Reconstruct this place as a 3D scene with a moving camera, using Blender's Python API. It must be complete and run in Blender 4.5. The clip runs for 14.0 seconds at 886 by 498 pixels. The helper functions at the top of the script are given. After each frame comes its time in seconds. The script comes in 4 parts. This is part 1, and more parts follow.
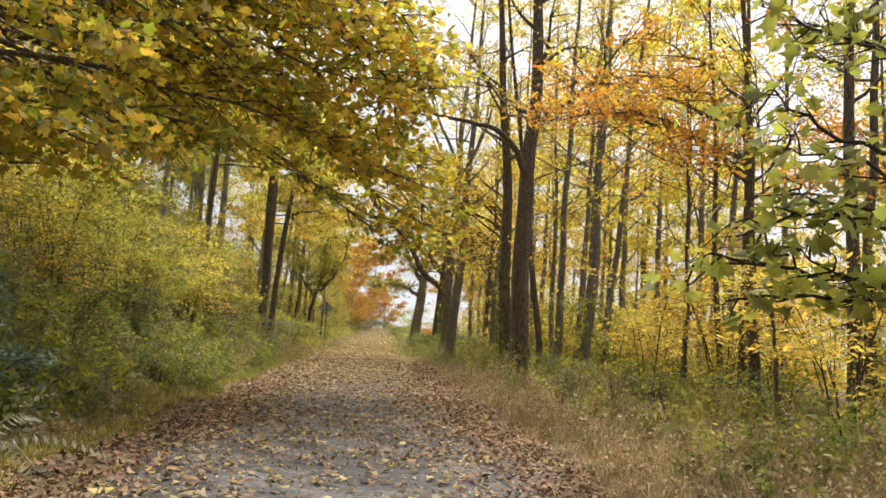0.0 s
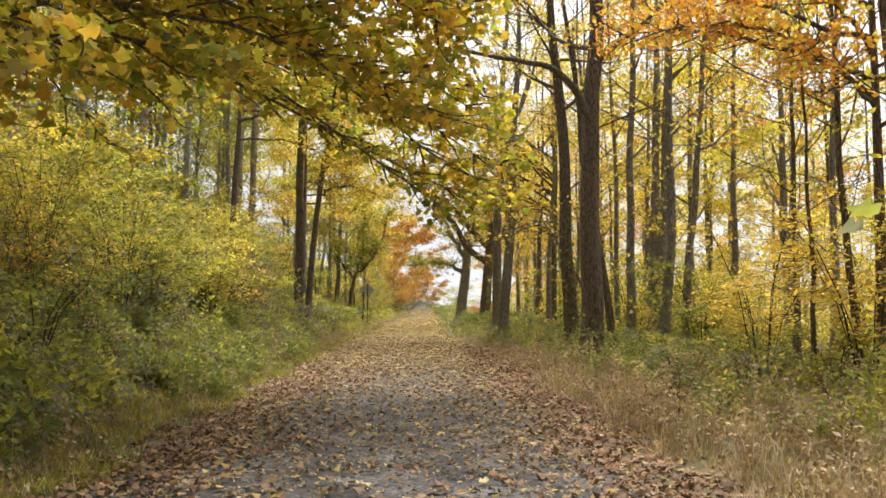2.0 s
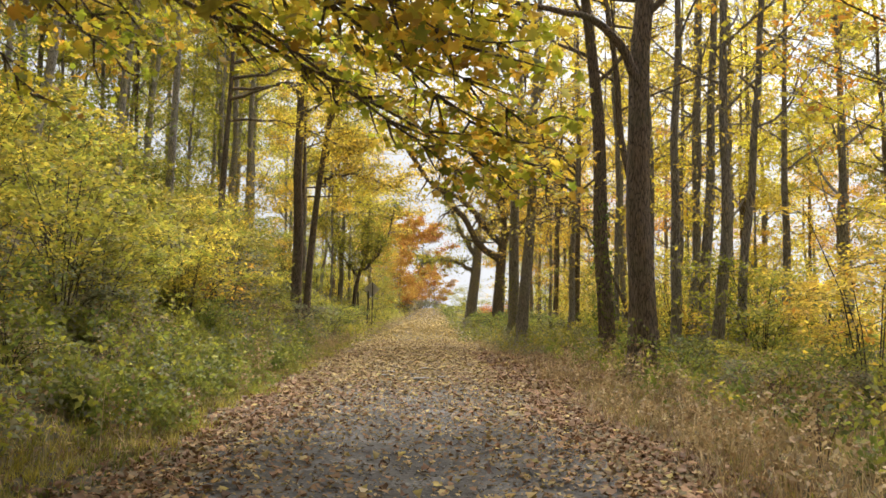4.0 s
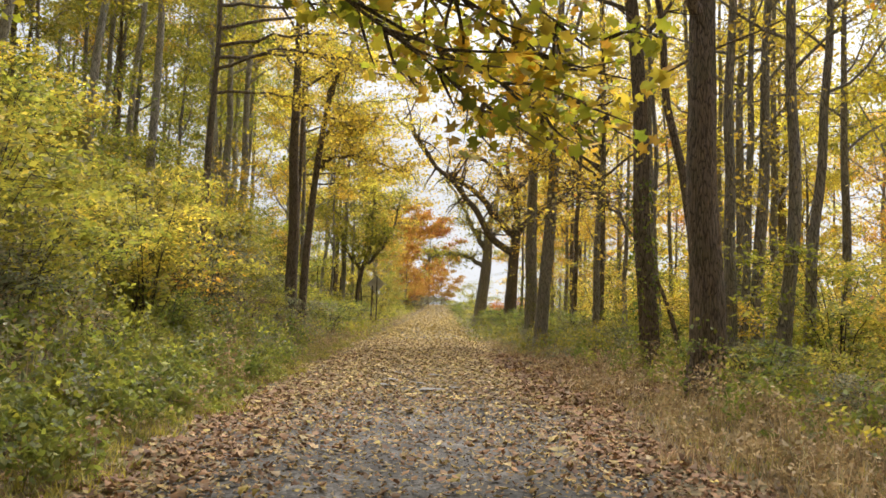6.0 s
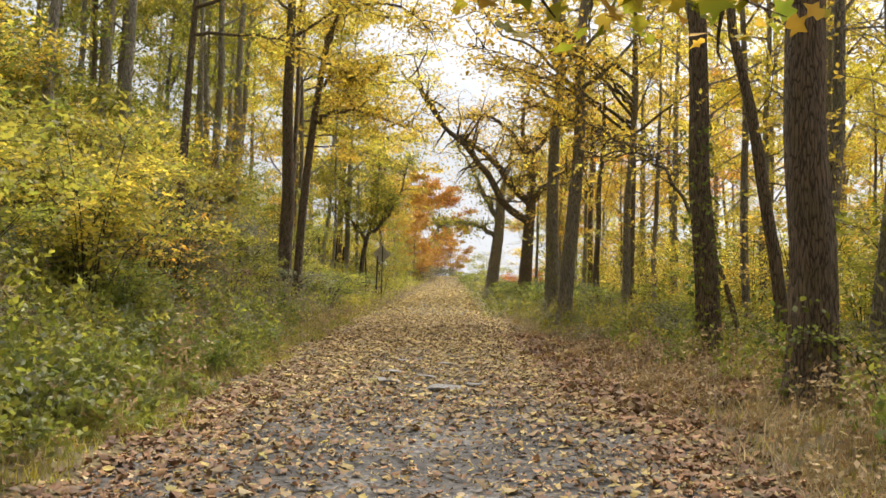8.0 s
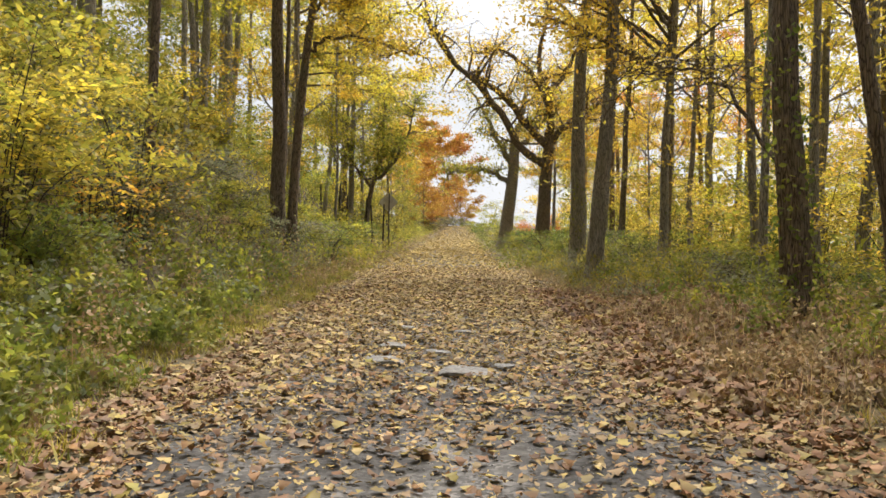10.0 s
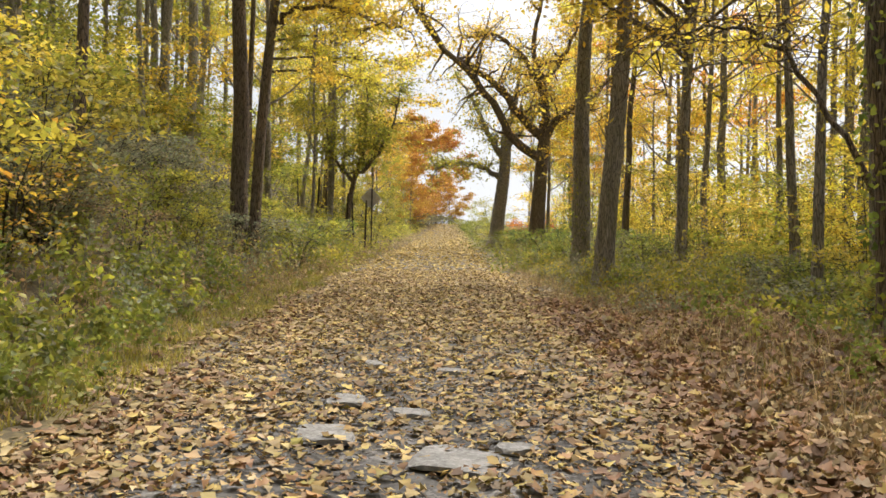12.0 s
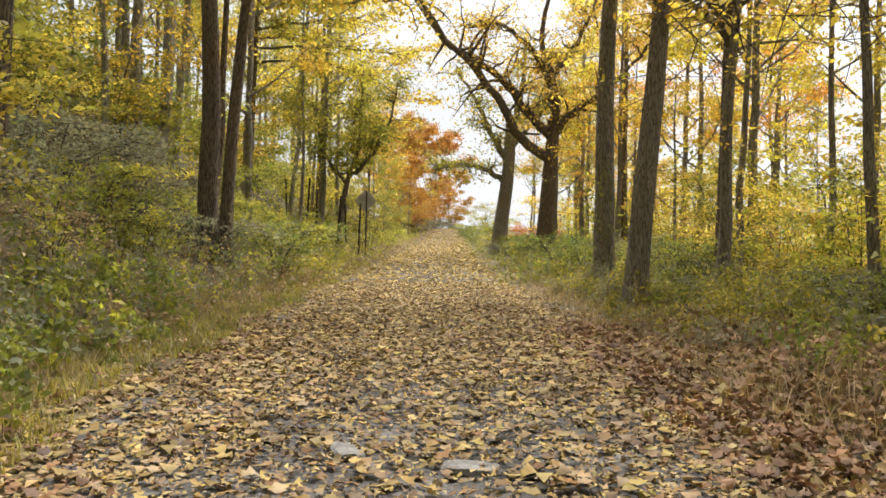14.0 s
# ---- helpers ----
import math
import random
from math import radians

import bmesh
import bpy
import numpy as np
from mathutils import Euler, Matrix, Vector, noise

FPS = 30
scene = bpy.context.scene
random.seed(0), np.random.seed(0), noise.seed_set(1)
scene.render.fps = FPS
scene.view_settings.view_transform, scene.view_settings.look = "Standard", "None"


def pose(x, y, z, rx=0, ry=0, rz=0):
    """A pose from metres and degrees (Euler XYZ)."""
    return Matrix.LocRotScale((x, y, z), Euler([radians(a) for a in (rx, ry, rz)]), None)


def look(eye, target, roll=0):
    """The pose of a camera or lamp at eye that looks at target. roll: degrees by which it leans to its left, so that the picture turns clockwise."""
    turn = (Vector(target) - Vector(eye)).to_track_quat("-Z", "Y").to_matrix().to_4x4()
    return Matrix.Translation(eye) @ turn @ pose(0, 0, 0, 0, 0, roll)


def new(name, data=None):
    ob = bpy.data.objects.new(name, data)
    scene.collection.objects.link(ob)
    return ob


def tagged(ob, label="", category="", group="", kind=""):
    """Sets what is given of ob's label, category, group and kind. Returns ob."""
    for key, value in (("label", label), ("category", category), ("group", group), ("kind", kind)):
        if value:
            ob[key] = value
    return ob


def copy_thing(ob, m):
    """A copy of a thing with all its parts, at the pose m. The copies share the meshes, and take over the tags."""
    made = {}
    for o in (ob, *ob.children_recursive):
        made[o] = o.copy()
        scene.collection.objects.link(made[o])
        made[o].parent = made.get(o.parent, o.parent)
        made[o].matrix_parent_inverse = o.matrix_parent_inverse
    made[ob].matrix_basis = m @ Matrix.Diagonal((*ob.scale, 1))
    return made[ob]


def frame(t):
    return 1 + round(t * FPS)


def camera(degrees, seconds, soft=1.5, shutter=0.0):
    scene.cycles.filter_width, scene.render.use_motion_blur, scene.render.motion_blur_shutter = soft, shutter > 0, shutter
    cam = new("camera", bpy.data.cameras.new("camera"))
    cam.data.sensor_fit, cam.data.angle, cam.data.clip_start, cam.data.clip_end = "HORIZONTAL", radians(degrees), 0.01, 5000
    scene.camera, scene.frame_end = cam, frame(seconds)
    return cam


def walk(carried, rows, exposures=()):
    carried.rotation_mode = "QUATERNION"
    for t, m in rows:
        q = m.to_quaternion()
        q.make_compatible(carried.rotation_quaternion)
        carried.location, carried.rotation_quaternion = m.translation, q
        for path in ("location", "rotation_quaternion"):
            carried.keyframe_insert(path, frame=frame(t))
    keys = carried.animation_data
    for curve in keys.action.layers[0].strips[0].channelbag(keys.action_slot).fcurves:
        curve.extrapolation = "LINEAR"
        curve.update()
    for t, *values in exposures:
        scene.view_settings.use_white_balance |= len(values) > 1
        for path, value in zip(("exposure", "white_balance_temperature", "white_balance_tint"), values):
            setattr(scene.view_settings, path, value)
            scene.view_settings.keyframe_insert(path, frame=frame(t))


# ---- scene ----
cam = camera(56.1, 14.0, soft=1.55)
METRES, EYE, TILT, LEAN, TURN = 23.1, 1.5, 0.0, 0.0, -4.8
ROWS = [
    (0.0, 0.0, 0.0, 0.0, -0.49, 8.32, -3.32),
    (0.5, -0.0027, 0.0366, 0.0036, 0.36, 6.9, -0.89),
    (1.0, -0.0065, 0.074, 0.0056, 0.61, 6.82, -0.89),
    (1.5, -0.0102, 0.1126, 0.0078, 1.27, 6.81, -0.62),
    (2.0, -0.0169, 0.15, 0.008, 2.56, 6.69, -0.51),
    (2.5, -0.0206, 0.1883, 0.0094, 2.36, 6.56, -0.5),
    (3.0, -0.0248, 0.2269, 0.0114, 2.43, 6.63, -0.51),
    (5.5, -0.0447, 0.4096, 0.0212, 3.65, 6.71, -1.32),
    (6.0, -0.0464, 0.4454, 0.0217, 3.41, 6.46, -1.25),
    (6.5, -0.0509, 0.4825, 0.0239, 4.12, 6.15, -1.32),
    (7.0, -0.0526, 0.5191, 0.0263, 4.1, 5.88, -1.37),
    (7.5, -0.0548, 0.5537, 0.0285, 4.1, 5.88, -1.35),
    (8.0, -0.0592, 0.5876, 0.0297, 3.98, 4.46, -1.35),
    (8.5, -0.0621, 0.6221, 0.0306, 4.11, 3.21, -0.8),
    (9.0, -0.0666, 0.6559, 0.0301, 4.8, 1.58, -0.78),
    (11.5, -0.0779, 0.8273, 0.0381, 4.1, 0.9, -0.93),
    (12.0, -0.0791, 0.8607, 0.0389, 3.91, 0.91, -0.95),
    (12.5, -0.0834, 0.8947, 0.0393, 3.99, 0.95, -0.94),
    (13.0, -0.086, 0.9281, 0.0412, 3.87, 1.03, -0.87),
    (13.5, -0.0885, 0.9611, 0.043, 4.17, 1.13, -0.9),
    (14.0, -0.0914, 0.9939, 0.0455, 3.81, 1.24, -1.15),
]
walk(cam, [(t, pose(0, 0, EYE, TILT, LEAN, TURN) @ pose(METRES * x, METRES * y, METRES * z, 90 + pitch, roll, yaw)) for t, x, y, z, yaw, pitch, roll in ROWS],
     [(0, 0.84), (1, 0.90), (2, 0.95), (3.2, 0.90), (5.0, 0.82), (9.0, 0.84), (12.0, 0.93), (14.0, 0.96)])

# ---- light ----
def nodes_of(tree):
    tree.nodes.clear()
    return tree.nodes, tree.links


world = bpy.data.worlds.new("overcast_sky")
scene.world = world
world.use_nodes = True
wn, wl = nodes_of(world.node_tree)
sky = wn.new("ShaderNodeTexSky")
sky.sky_type = "NISHITA"
sky.sun_disc = False
sky.sun_elevation, sky.sun_rotation = radians(64), radians(20)
sky.air_density, sky.dust_density, sky.ozone_density = 1.0, 6.0, 1.0
way_up = wn.new("ShaderNodeTexCoord")
above = wn.new("ShaderNodeVectorMath")
above.operation = "MAXIMUM"
above.inputs[1].default_value = (-1.0, -1.0, 0.2)
wl.new(way_up.outputs["Generated"], above.inputs[0])
wl.new(above.outputs[0], sky.inputs["Vector"])
pale = wn.new("ShaderNodeHueSaturation")
pale.inputs["Saturation"].default_value = 0.34
cloud = wn.new("ShaderNodeTexNoise")
cloud.inputs["Scale"].default_value, cloud.inputs["Detail"].default_value = 2.2, 5.0
cover = wn.new("ShaderNodeMapRange")
cover.inputs["To Min"].default_value, cover.inputs["To Max"].default_value = 0.75, 1.25
dim = wn.new("ShaderNodeVectorMath")
dim.operation = "SCALE"
back = wn.new("ShaderNodeBackground")
back.inputs["Strength"].default_value = 0.108
wout = wn.new("ShaderNodeOutputWorld")
wl.new(sky.outputs["Color"], pale.inputs["Color"])
wl.new(cloud.outputs["Fac"], cover.inputs["Value"])
wl.new(pale.outputs["Color"], dim.inputs[0])
wl.new(cover.outputs["Result"], dim.inputs["Scale"])
wl.new(dim.outputs[0], back.inputs["Color"])
wl.new(back.outputs[0], wout.inputs["Surface"])

sun_data = bpy.data.lights.new("sun", "SUN")
sun_data.energy, sun_data.angle, sun_data.color = 2.75, radians(60), (1.0, 0.96, 0.92)
sun = new("sun", sun_data)
sun.matrix_world = look((11, 50, 67), (0, 20, 0))


# ---- materials ----
def mat_new(name):
    m = bpy.data.materials.new(name)
    m.use_nodes = True
    n, l = nodes_of(m.node_tree)
    out = n.new("ShaderNodeOutputMaterial")
    return m, n, l, out


def ramp(n, colours, mode="LINEAR"):
    r = n.new("ShaderNodeValToRGB")
    r.color_ramp.interpolation = mode
    while len(r.color_ramp.elements) < len(colours):
        r.color_ramp.elements.new(0.5)
    for i, c in enumerate(colours):
        e = r.color_ramp.elements[i]
        e.position = i / max(1, len(colours) - 1)
        e.color = (*c, 1)
    return r


def foliage(name, colours, through_light=0.6, rough=0.55, clump=0.62):
    """Leaves: whole sprays turn together, each leaf a little its own way, with light shining through."""
    m, n, l, out = mat_new(name)
    geo, info = n.new("ShaderNodeNewGeometry"), n.new("ShaderNodeObjectInfo")
    cr = ramp(n, colours)
    tc = n.new("ShaderNodeTexCoord")
    turn = n.new("ShaderNodeTexNoise")
    turn.inputs["Scale"].default_value, turn.inputs["Detail"].default_value = 1.7, 2.0
    place = n.new("ShaderNodeVectorMath")
    place.operation = "MULTIPLY_ADD"
    place.inputs[1].default_value = (37.0, 53.0, 71.0)
    l.new(info.outputs["Random"], place.inputs[0])
    l.new(tc.outputs["Object"], place.inputs[2])
    l.new(place.outputs[0], turn.inputs["Vector"])
    wide = n.new("ShaderNodeMapRange")
    wide.inputs["From Min"].default_value, wide.inputs["From Max"].default_value = 0.32, 0.68
    l.new(turn.outputs["Fac"], wide.inputs["Value"])
    blend = n.new("ShaderNodeMix")
    blend.inputs["Factor"].default_value = clump
    l.new(geo.outputs["Random Per Island"], blend.inputs["A"])
    l.new(wide.outputs["Result"], blend.inputs["B"])
    l.new(blend.outputs["Result"], cr.inputs["Fac"])
    # lighter and darker clumps: uneven leaf tone, plus shade put into the colour
    tone_shade = n.new("ShaderNodeTexNoise")
    l.new(tc.outputs["Object"], tone_shade.inputs["Vector"])
    tone_shade.inputs["Scale"].default_value = 2.3
    tone_shade.inputs["Detail"].default_value = 3.0
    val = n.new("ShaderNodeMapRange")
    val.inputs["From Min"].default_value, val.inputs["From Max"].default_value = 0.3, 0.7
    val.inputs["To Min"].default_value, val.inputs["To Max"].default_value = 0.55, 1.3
    l.new(tone_shade.outputs["Fac"], val.inputs["Value"])
    hue = n.new("ShaderNodeMapRange")
    hue.inputs["To Min"].default_value, hue.inputs["To Max"].default_value = 0.482, 0.515
    l.new(info.outputs["Random"], hue.inputs["Value"])
    hs = n.new("ShaderNodeHueSaturation")
    l.new(cr.outputs["Color"], hs.inputs["Color"])
    odd, part_of, each, both = (n.new("ShaderNodeMath") for _ in range(4))
    odd.operation, part_of.operation, each.operation, both.operation = "MULTIPLY", "FRACT", "MULTIPLY_ADD", "MULTIPLY"
    odd.inputs[1].default_value, each.inputs[1].default_value, each.inputs[2].default_value = 7.31, 0.65, 0.65
    l.new(geo.outputs["Random Per Island"], odd.inputs[0])
    l.new(odd.outputs[0], part_of.inputs[0])
    l.new(part_of.outputs[0], each.inputs[0])
    l.new(each.outputs[0], both.inputs[0])
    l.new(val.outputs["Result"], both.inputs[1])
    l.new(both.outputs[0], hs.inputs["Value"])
    l.new(hue.outputs["Result"], hs.inputs["Hue"])
    dif, tra, glo = n.new("ShaderNodeBsdfDiffuse"), n.new("ShaderNodeBsdfTranslucent"), n.new("ShaderNodeBsdfGlossy")
    glo.inputs["Roughness"].default_value = rough
    mix, mix2 = n.new("ShaderNodeMixShader"), n.new("ShaderNodeMixShader")
    mix.inputs["Fac"].default_value = through_light
    mix2.inputs["Fac"].default_value = 0.04
    l.new(hs.outputs["Color"], dif.inputs["Color"])
    l.new(hs.outputs["Color"], tra.inputs["Color"])
    l.new(dif.outputs[0], mix.inputs[1])
    l.new(tra.outputs[0], mix.inputs[2])
    l.new(mix.outputs[0], mix2.inputs[1])
    l.new(glo.outputs[0], mix2.inputs[2])
    l.new(mix2.outputs[0], out.inputs["Surface"])
    return m


def bark(name, dark, light, moss=(0.12, 0.14, 0.06), moss_amount=0.3):
    m, n, l, out = mat_new(name)
    tc, mp = n.new("ShaderNodeTexCoord"), n.new("ShaderNodeMapping")
    mp.inputs["Scale"].default_value = (1, 1, 0.13)
    l.new(tc.outputs["Object"], mp.inputs["Vector"])
    ridge = n.new("ShaderNodeTexVoronoi")
    ridge.feature = "DISTANCE_TO_EDGE"
    ridge.inputs["Scale"].default_value = 27
    warp = n.new("ShaderNodeTexNoise")
    warp.inputs["Scale"].default_value, warp.inputs["Detail"].default_value = 9, 5
    l.new(mp.outputs[0], warp.inputs["Vector"])
    add = n.new("ShaderNodeVectorMath")
    add.operation = "MULTIPLY_ADD"
    add.inputs[1].default_value = (0.12, 0.12, 0.12)
    l.new(warp.outputs["Color"], add.inputs[0])
    l.new(mp.outputs[0], add.inputs[2])
    l.new(add.outputs[0], ridge.inputs["Vector"])
    depth = n.new("ShaderNodeMapRange")
    depth.inputs["From Max"].default_value = 0.14
    l.new(ridge.outputs["Distance"], depth.inputs["Value"])
    grain = n.new("ShaderNodeTexNoise")
    grain.inputs["Scale"].default_value, grain.inputs["Detail"].default_value = 60, 6
    l.new(mp.outputs[0], grain.inputs["Vector"])
    mixv = n.new("ShaderNodeMath")
    mixv.operation = "MULTIPLY"
    l.new(depth.outputs["Result"], mixv.inputs[0])
    l.new(grain.outputs["Fac"], mixv.inputs[1])
    cr = ramp(n, [dark, light, tuple(min(1, c * 1.5) for c in light)])
    l.new(mixv.outputs[0], cr.inputs["Fac"])
    patch = n.new("ShaderNodeTexNoise")
    patch.inputs["Scale"].default_value, patch.inputs["Detail"].default_value = 1.6, 4
    l.new(tc.outputs["Object"], patch.inputs["Vector"])
    pm = n.new("ShaderNodeMapRange")
    pm.inputs["From Min"].default_value, pm.inputs["From Max"].default_value = 0.5, 0.75
    pm.inputs["To Max"].default_value = moss_amount
    l.new(patch.outputs["Fac"], pm.inputs["Value"])
    mc = n.new("ShaderNodeMixRGB")
    mc.inputs["Color2"].default_value = (*moss, 1)
    l.new(pm.outputs["Result"], mc.inputs["Fac"])
    l.new(cr.outputs["Color"], mc.inputs["Color1"])
    bs = n.new("ShaderNodeBsdfPrincipled")
    bs.inputs["Roughness"].default_value = 0.92
    l.new(mc.outputs[0], bs.inputs["Base Color"])
    bump = n.new("ShaderNodeBump")
    bump.inputs["Strength"].default_value, bump.inputs["Distance"].default_value = 1.0, 0.045
    l.new(mixv.outputs[0], bump.inputs["Height"])
    l.new(bump.outputs[0], bs.inputs["Normal"])
    l.new(bs.outputs[0], out.inputs["Surface"])
    return m


def earth(name, colours, scale, fine, bump_m=0.03):
    """Soil, gravel and stone: two scales of noise, with small stones."""
    m, n, l, out = mat_new(name)
    tc = n.new("ShaderNodeTexCoord")
    big, small = n.new("ShaderNodeTexNoise"), n.new("ShaderNodeTexVoronoi")
    big.inputs["Scale"].default_value, big.inputs["Detail"].default_value = scale, 8
    small.inputs["Scale"].default_value = fine
    l.new(tc.outputs["Object"], big.inputs["Vector"])
    l.new(tc.outputs["Object"], small.inputs["Vector"])
    sep = n.new("ShaderNodeSeparateColor")
    l.new(small.outputs["Color"], sep.inputs["Color"])
    mixv = n.new("ShaderNodeMath")
    mixv.operation = "MULTIPLY_ADD"
    mixv.inputs[1].default_value = 0.45
    l.new(sep.outputs[0], mixv.inputs[0])
    sub = n.new("ShaderNodeMath")
    sub.operation = "MULTIPLY_ADD"
    sub.inputs[1].default_value, sub.inputs[2].default_value = 1.6, -0.52
    l.new(big.outputs["Fac"], sub.inputs[0])
    l.new(sub.outputs[0], mixv.inputs[2])
    cr = ramp(n, colours)
    l.new(mixv.outputs[0], cr.inputs["Fac"])
    bs = n.new("ShaderNodeBsdfPrincipled")
    bs.inputs["Roughness"].default_value = 0.9
    l.new(cr.outputs["Color"], bs.inputs["Base Color"])
    bump = n.new("ShaderNodeBump")
    bump.inputs["Strength"].default_value, bump.inputs["Distance"].default_value = 0.8, bump_m
    l.new(mixv.outputs[0], bump.inputs["Height"])
    l.new(bump.outputs[0], bs.inputs["Normal"])
    l.new(bs.outputs[0], out.inputs["Surface"])
    return m


YELLOW = [(0.63, 0.57, 0.08), (0.84, 0.71, 0.09), (0.80, 0.58, 0.07), (0.88, 0.78, 0.16)]
YELLOW_GREEN = [(0.207, 0.231, 0.041), (0.333, 0.348, 0.048), (0.522, 0.463, 0.061), (0.675, 0.546, 0.072)]
OLIVE = [(0.22, 0.29, 0.03), (0.37, 0.41, 0.035), (0.60, 0.52, 0.045), (0.70, 0.47, 0.035)]
OCHRE = [(0.34, 0.41, 0.06), (0.63, 0.54, 0.06), (0.74, 0.48, 0.055), (0.68, 0.36, 0.045)]
ORANGE = [(0.74, 0.39, 0.04), (0.80, 0.49, 0.05), (0.70, 0.31, 0.04), (0.84, 0.60, 0.08)]
RUST = [(0.56, 0.29, 0.045), (0.47, 0.20, 0.04), (0.64, 0.40, 0.05), (0.44, 0.23, 0.035)]
GREEN = [(0.12, 0.165, 0.03), (0.20, 0.25, 0.04), (0.31, 0.32, 0.05), (0.48, 0.41, 0.06)]
SAGE = [(0.172, 0.215, 0.095), (0.275, 0.292, 0.163), (0.292, 0.258, 0.138), (0.361, 0.284, 0.146)]
DRY = [(0.44, 0.32, 0.13), (0.54, 0.43, 0.21), (0.35, 0.23, 0.095), (0.31, 0.30, 0.12)]
LITTER = [(0.111, 0.064, 0.027), (0.219, 0.137, 0.062), (0.357, 0.252, 0.122), (0.402, 0.308, 0.104), (0.241, 0.121, 0.038), (0.438, 0.351, 0.09), (0.402, 0.316, 0.175), (0.179, 0.107, 0.046), (0.303, 0.197, 0.083)]

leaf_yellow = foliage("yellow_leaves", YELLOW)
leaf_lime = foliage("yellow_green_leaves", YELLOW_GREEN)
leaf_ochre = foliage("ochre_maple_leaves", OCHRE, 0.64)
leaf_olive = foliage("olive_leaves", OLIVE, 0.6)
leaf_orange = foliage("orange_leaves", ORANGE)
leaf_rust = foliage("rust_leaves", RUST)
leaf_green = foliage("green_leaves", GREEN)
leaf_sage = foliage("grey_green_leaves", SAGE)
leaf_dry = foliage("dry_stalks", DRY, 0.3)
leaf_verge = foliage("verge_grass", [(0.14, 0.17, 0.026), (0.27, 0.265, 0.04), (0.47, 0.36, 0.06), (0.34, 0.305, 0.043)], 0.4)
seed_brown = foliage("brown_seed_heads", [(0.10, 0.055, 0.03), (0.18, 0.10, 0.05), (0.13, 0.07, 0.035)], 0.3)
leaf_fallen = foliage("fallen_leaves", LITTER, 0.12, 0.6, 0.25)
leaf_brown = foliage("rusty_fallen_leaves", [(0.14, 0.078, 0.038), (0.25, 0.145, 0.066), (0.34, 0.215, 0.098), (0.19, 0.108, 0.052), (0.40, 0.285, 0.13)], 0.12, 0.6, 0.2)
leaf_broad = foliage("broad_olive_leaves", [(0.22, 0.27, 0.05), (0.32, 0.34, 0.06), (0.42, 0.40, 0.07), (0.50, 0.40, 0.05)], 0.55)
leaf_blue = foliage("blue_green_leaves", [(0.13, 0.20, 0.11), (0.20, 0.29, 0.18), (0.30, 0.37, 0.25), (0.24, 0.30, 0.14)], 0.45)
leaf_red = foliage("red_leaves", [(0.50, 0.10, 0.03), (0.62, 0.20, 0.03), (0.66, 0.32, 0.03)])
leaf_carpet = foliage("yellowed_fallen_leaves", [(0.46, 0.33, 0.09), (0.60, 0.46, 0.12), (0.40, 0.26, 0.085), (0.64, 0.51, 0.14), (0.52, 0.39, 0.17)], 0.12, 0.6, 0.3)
bark_dark = bark("dark_furrowed_bark", (0.052, 0.039, 0.028), (0.24, 0.18, 0.13))
bark_grey = bark("grey_bark", (0.11, 0.097, 0.082), (0.36, 0.32, 0.27), (0.22, 0.23, 0.13), 0.45)
bark_pale = bark("pale_grey_bark", (0.15, 0.135, 0.115), (0.46, 0.42, 0.36), (0.24, 0.25, 0.14), 0.4)
bark_twig = bark("dark_twigs", (0.02, 0.015, 0.012), (0.08, 0.06, 0.045))
gravel = earth("grey_gravel", [(0.018, 0.016, 0.014), (0.058, 0.053, 0.048), (0.102, 0.095, 0.088), (0.24, 0.226, 0.21)], 1.6, 30, 0.035)
soil = earth("leafy_soil", [(0.03, 0.024, 0.011), (0.085, 0.064, 0.028), (0.14, 0.105, 0.042), (0.17, 0.135, 0.05)], 1.1, 14, 0.05)
stone_pale = earth("weathered_stone", [(0.11, 0.105, 0.098), (0.18, 0.172, 0.16), (0.25, 0.24, 0.225), (0.33, 0.316, 0.295)], 5, 45, 0.02)
stone_grey = earth("pale_stone", [(0.11, 0.10, 0.09), (0.18, 0.165, 0.15), (0.25, 0.235, 0.215), (0.33, 0.31, 0.29)], 5, 45, 0.02)
sign_metal = earth("weathered_metal", [(0.34, 0.325, 0.30), (0.42, 0.40, 0.37), (0.5, 0.48, 0.45), (0.55, 0.53, 0.5)], 3, 20, 0.001)

# ---- the lie of the land ----
_ys = np.arange(-200.0, 3000.0, 1.0)
_slope = np.interp(_ys, [-200, -40, 0, 70, 130, 170, 400, 600], [0, 0.02, 0.045, 0.045, 0.088, -0.05, -0.02, 0])
_road = np.concatenate([[0], np.cumsum(_slope)[:-1]])
_road = _road - np.interp(0, _ys, _road)


def road_z(y):
    return np.interp(y, _ys, _road)


def road_x(y):
    """The middle of the track, which bends a little to the right far off."""
    return np.interp(y, [-100, 0, 40, 60, 100, 140, 300], [-0.25, -0.2, -0.2, -0.1, 1.1, 2.8, 9])


def ground_z(x, y):
    x, y = np.asarray(x, float), np.asarray(y, float)
    left = np.clip(-(x - road_x(y)) - 3.1, 0, 40)
    bank = 0.62 * left * left / (left + 1.3) * np.interp(y, [60, 110, 150, 200], [1, 0.75, 0.3, 0.1])
    right = np.clip(x - road_x(y) - 3.0, 0, 100)
    fall = 0.12 * np.minimum(right, 1.5) - 0.0025 * np.clip(right - 8, 0, 34) ** 2
    lump = 0.10 * np.sin(x * 0.9 + y * 0.37) * np.sin(y * 0.53 - x * 0.3) * np.clip((np.abs(x - road_x(y)) - 2.6) / 2, 0, 1)
    dish = 0.03 * np.cos(np.clip((x - road_x(y)) / 2.4, -1, 1) * 6.28)
    return road_z(y) + bank + fall + lump - dish * (np.abs(x - road_x(y)) < 2.4)


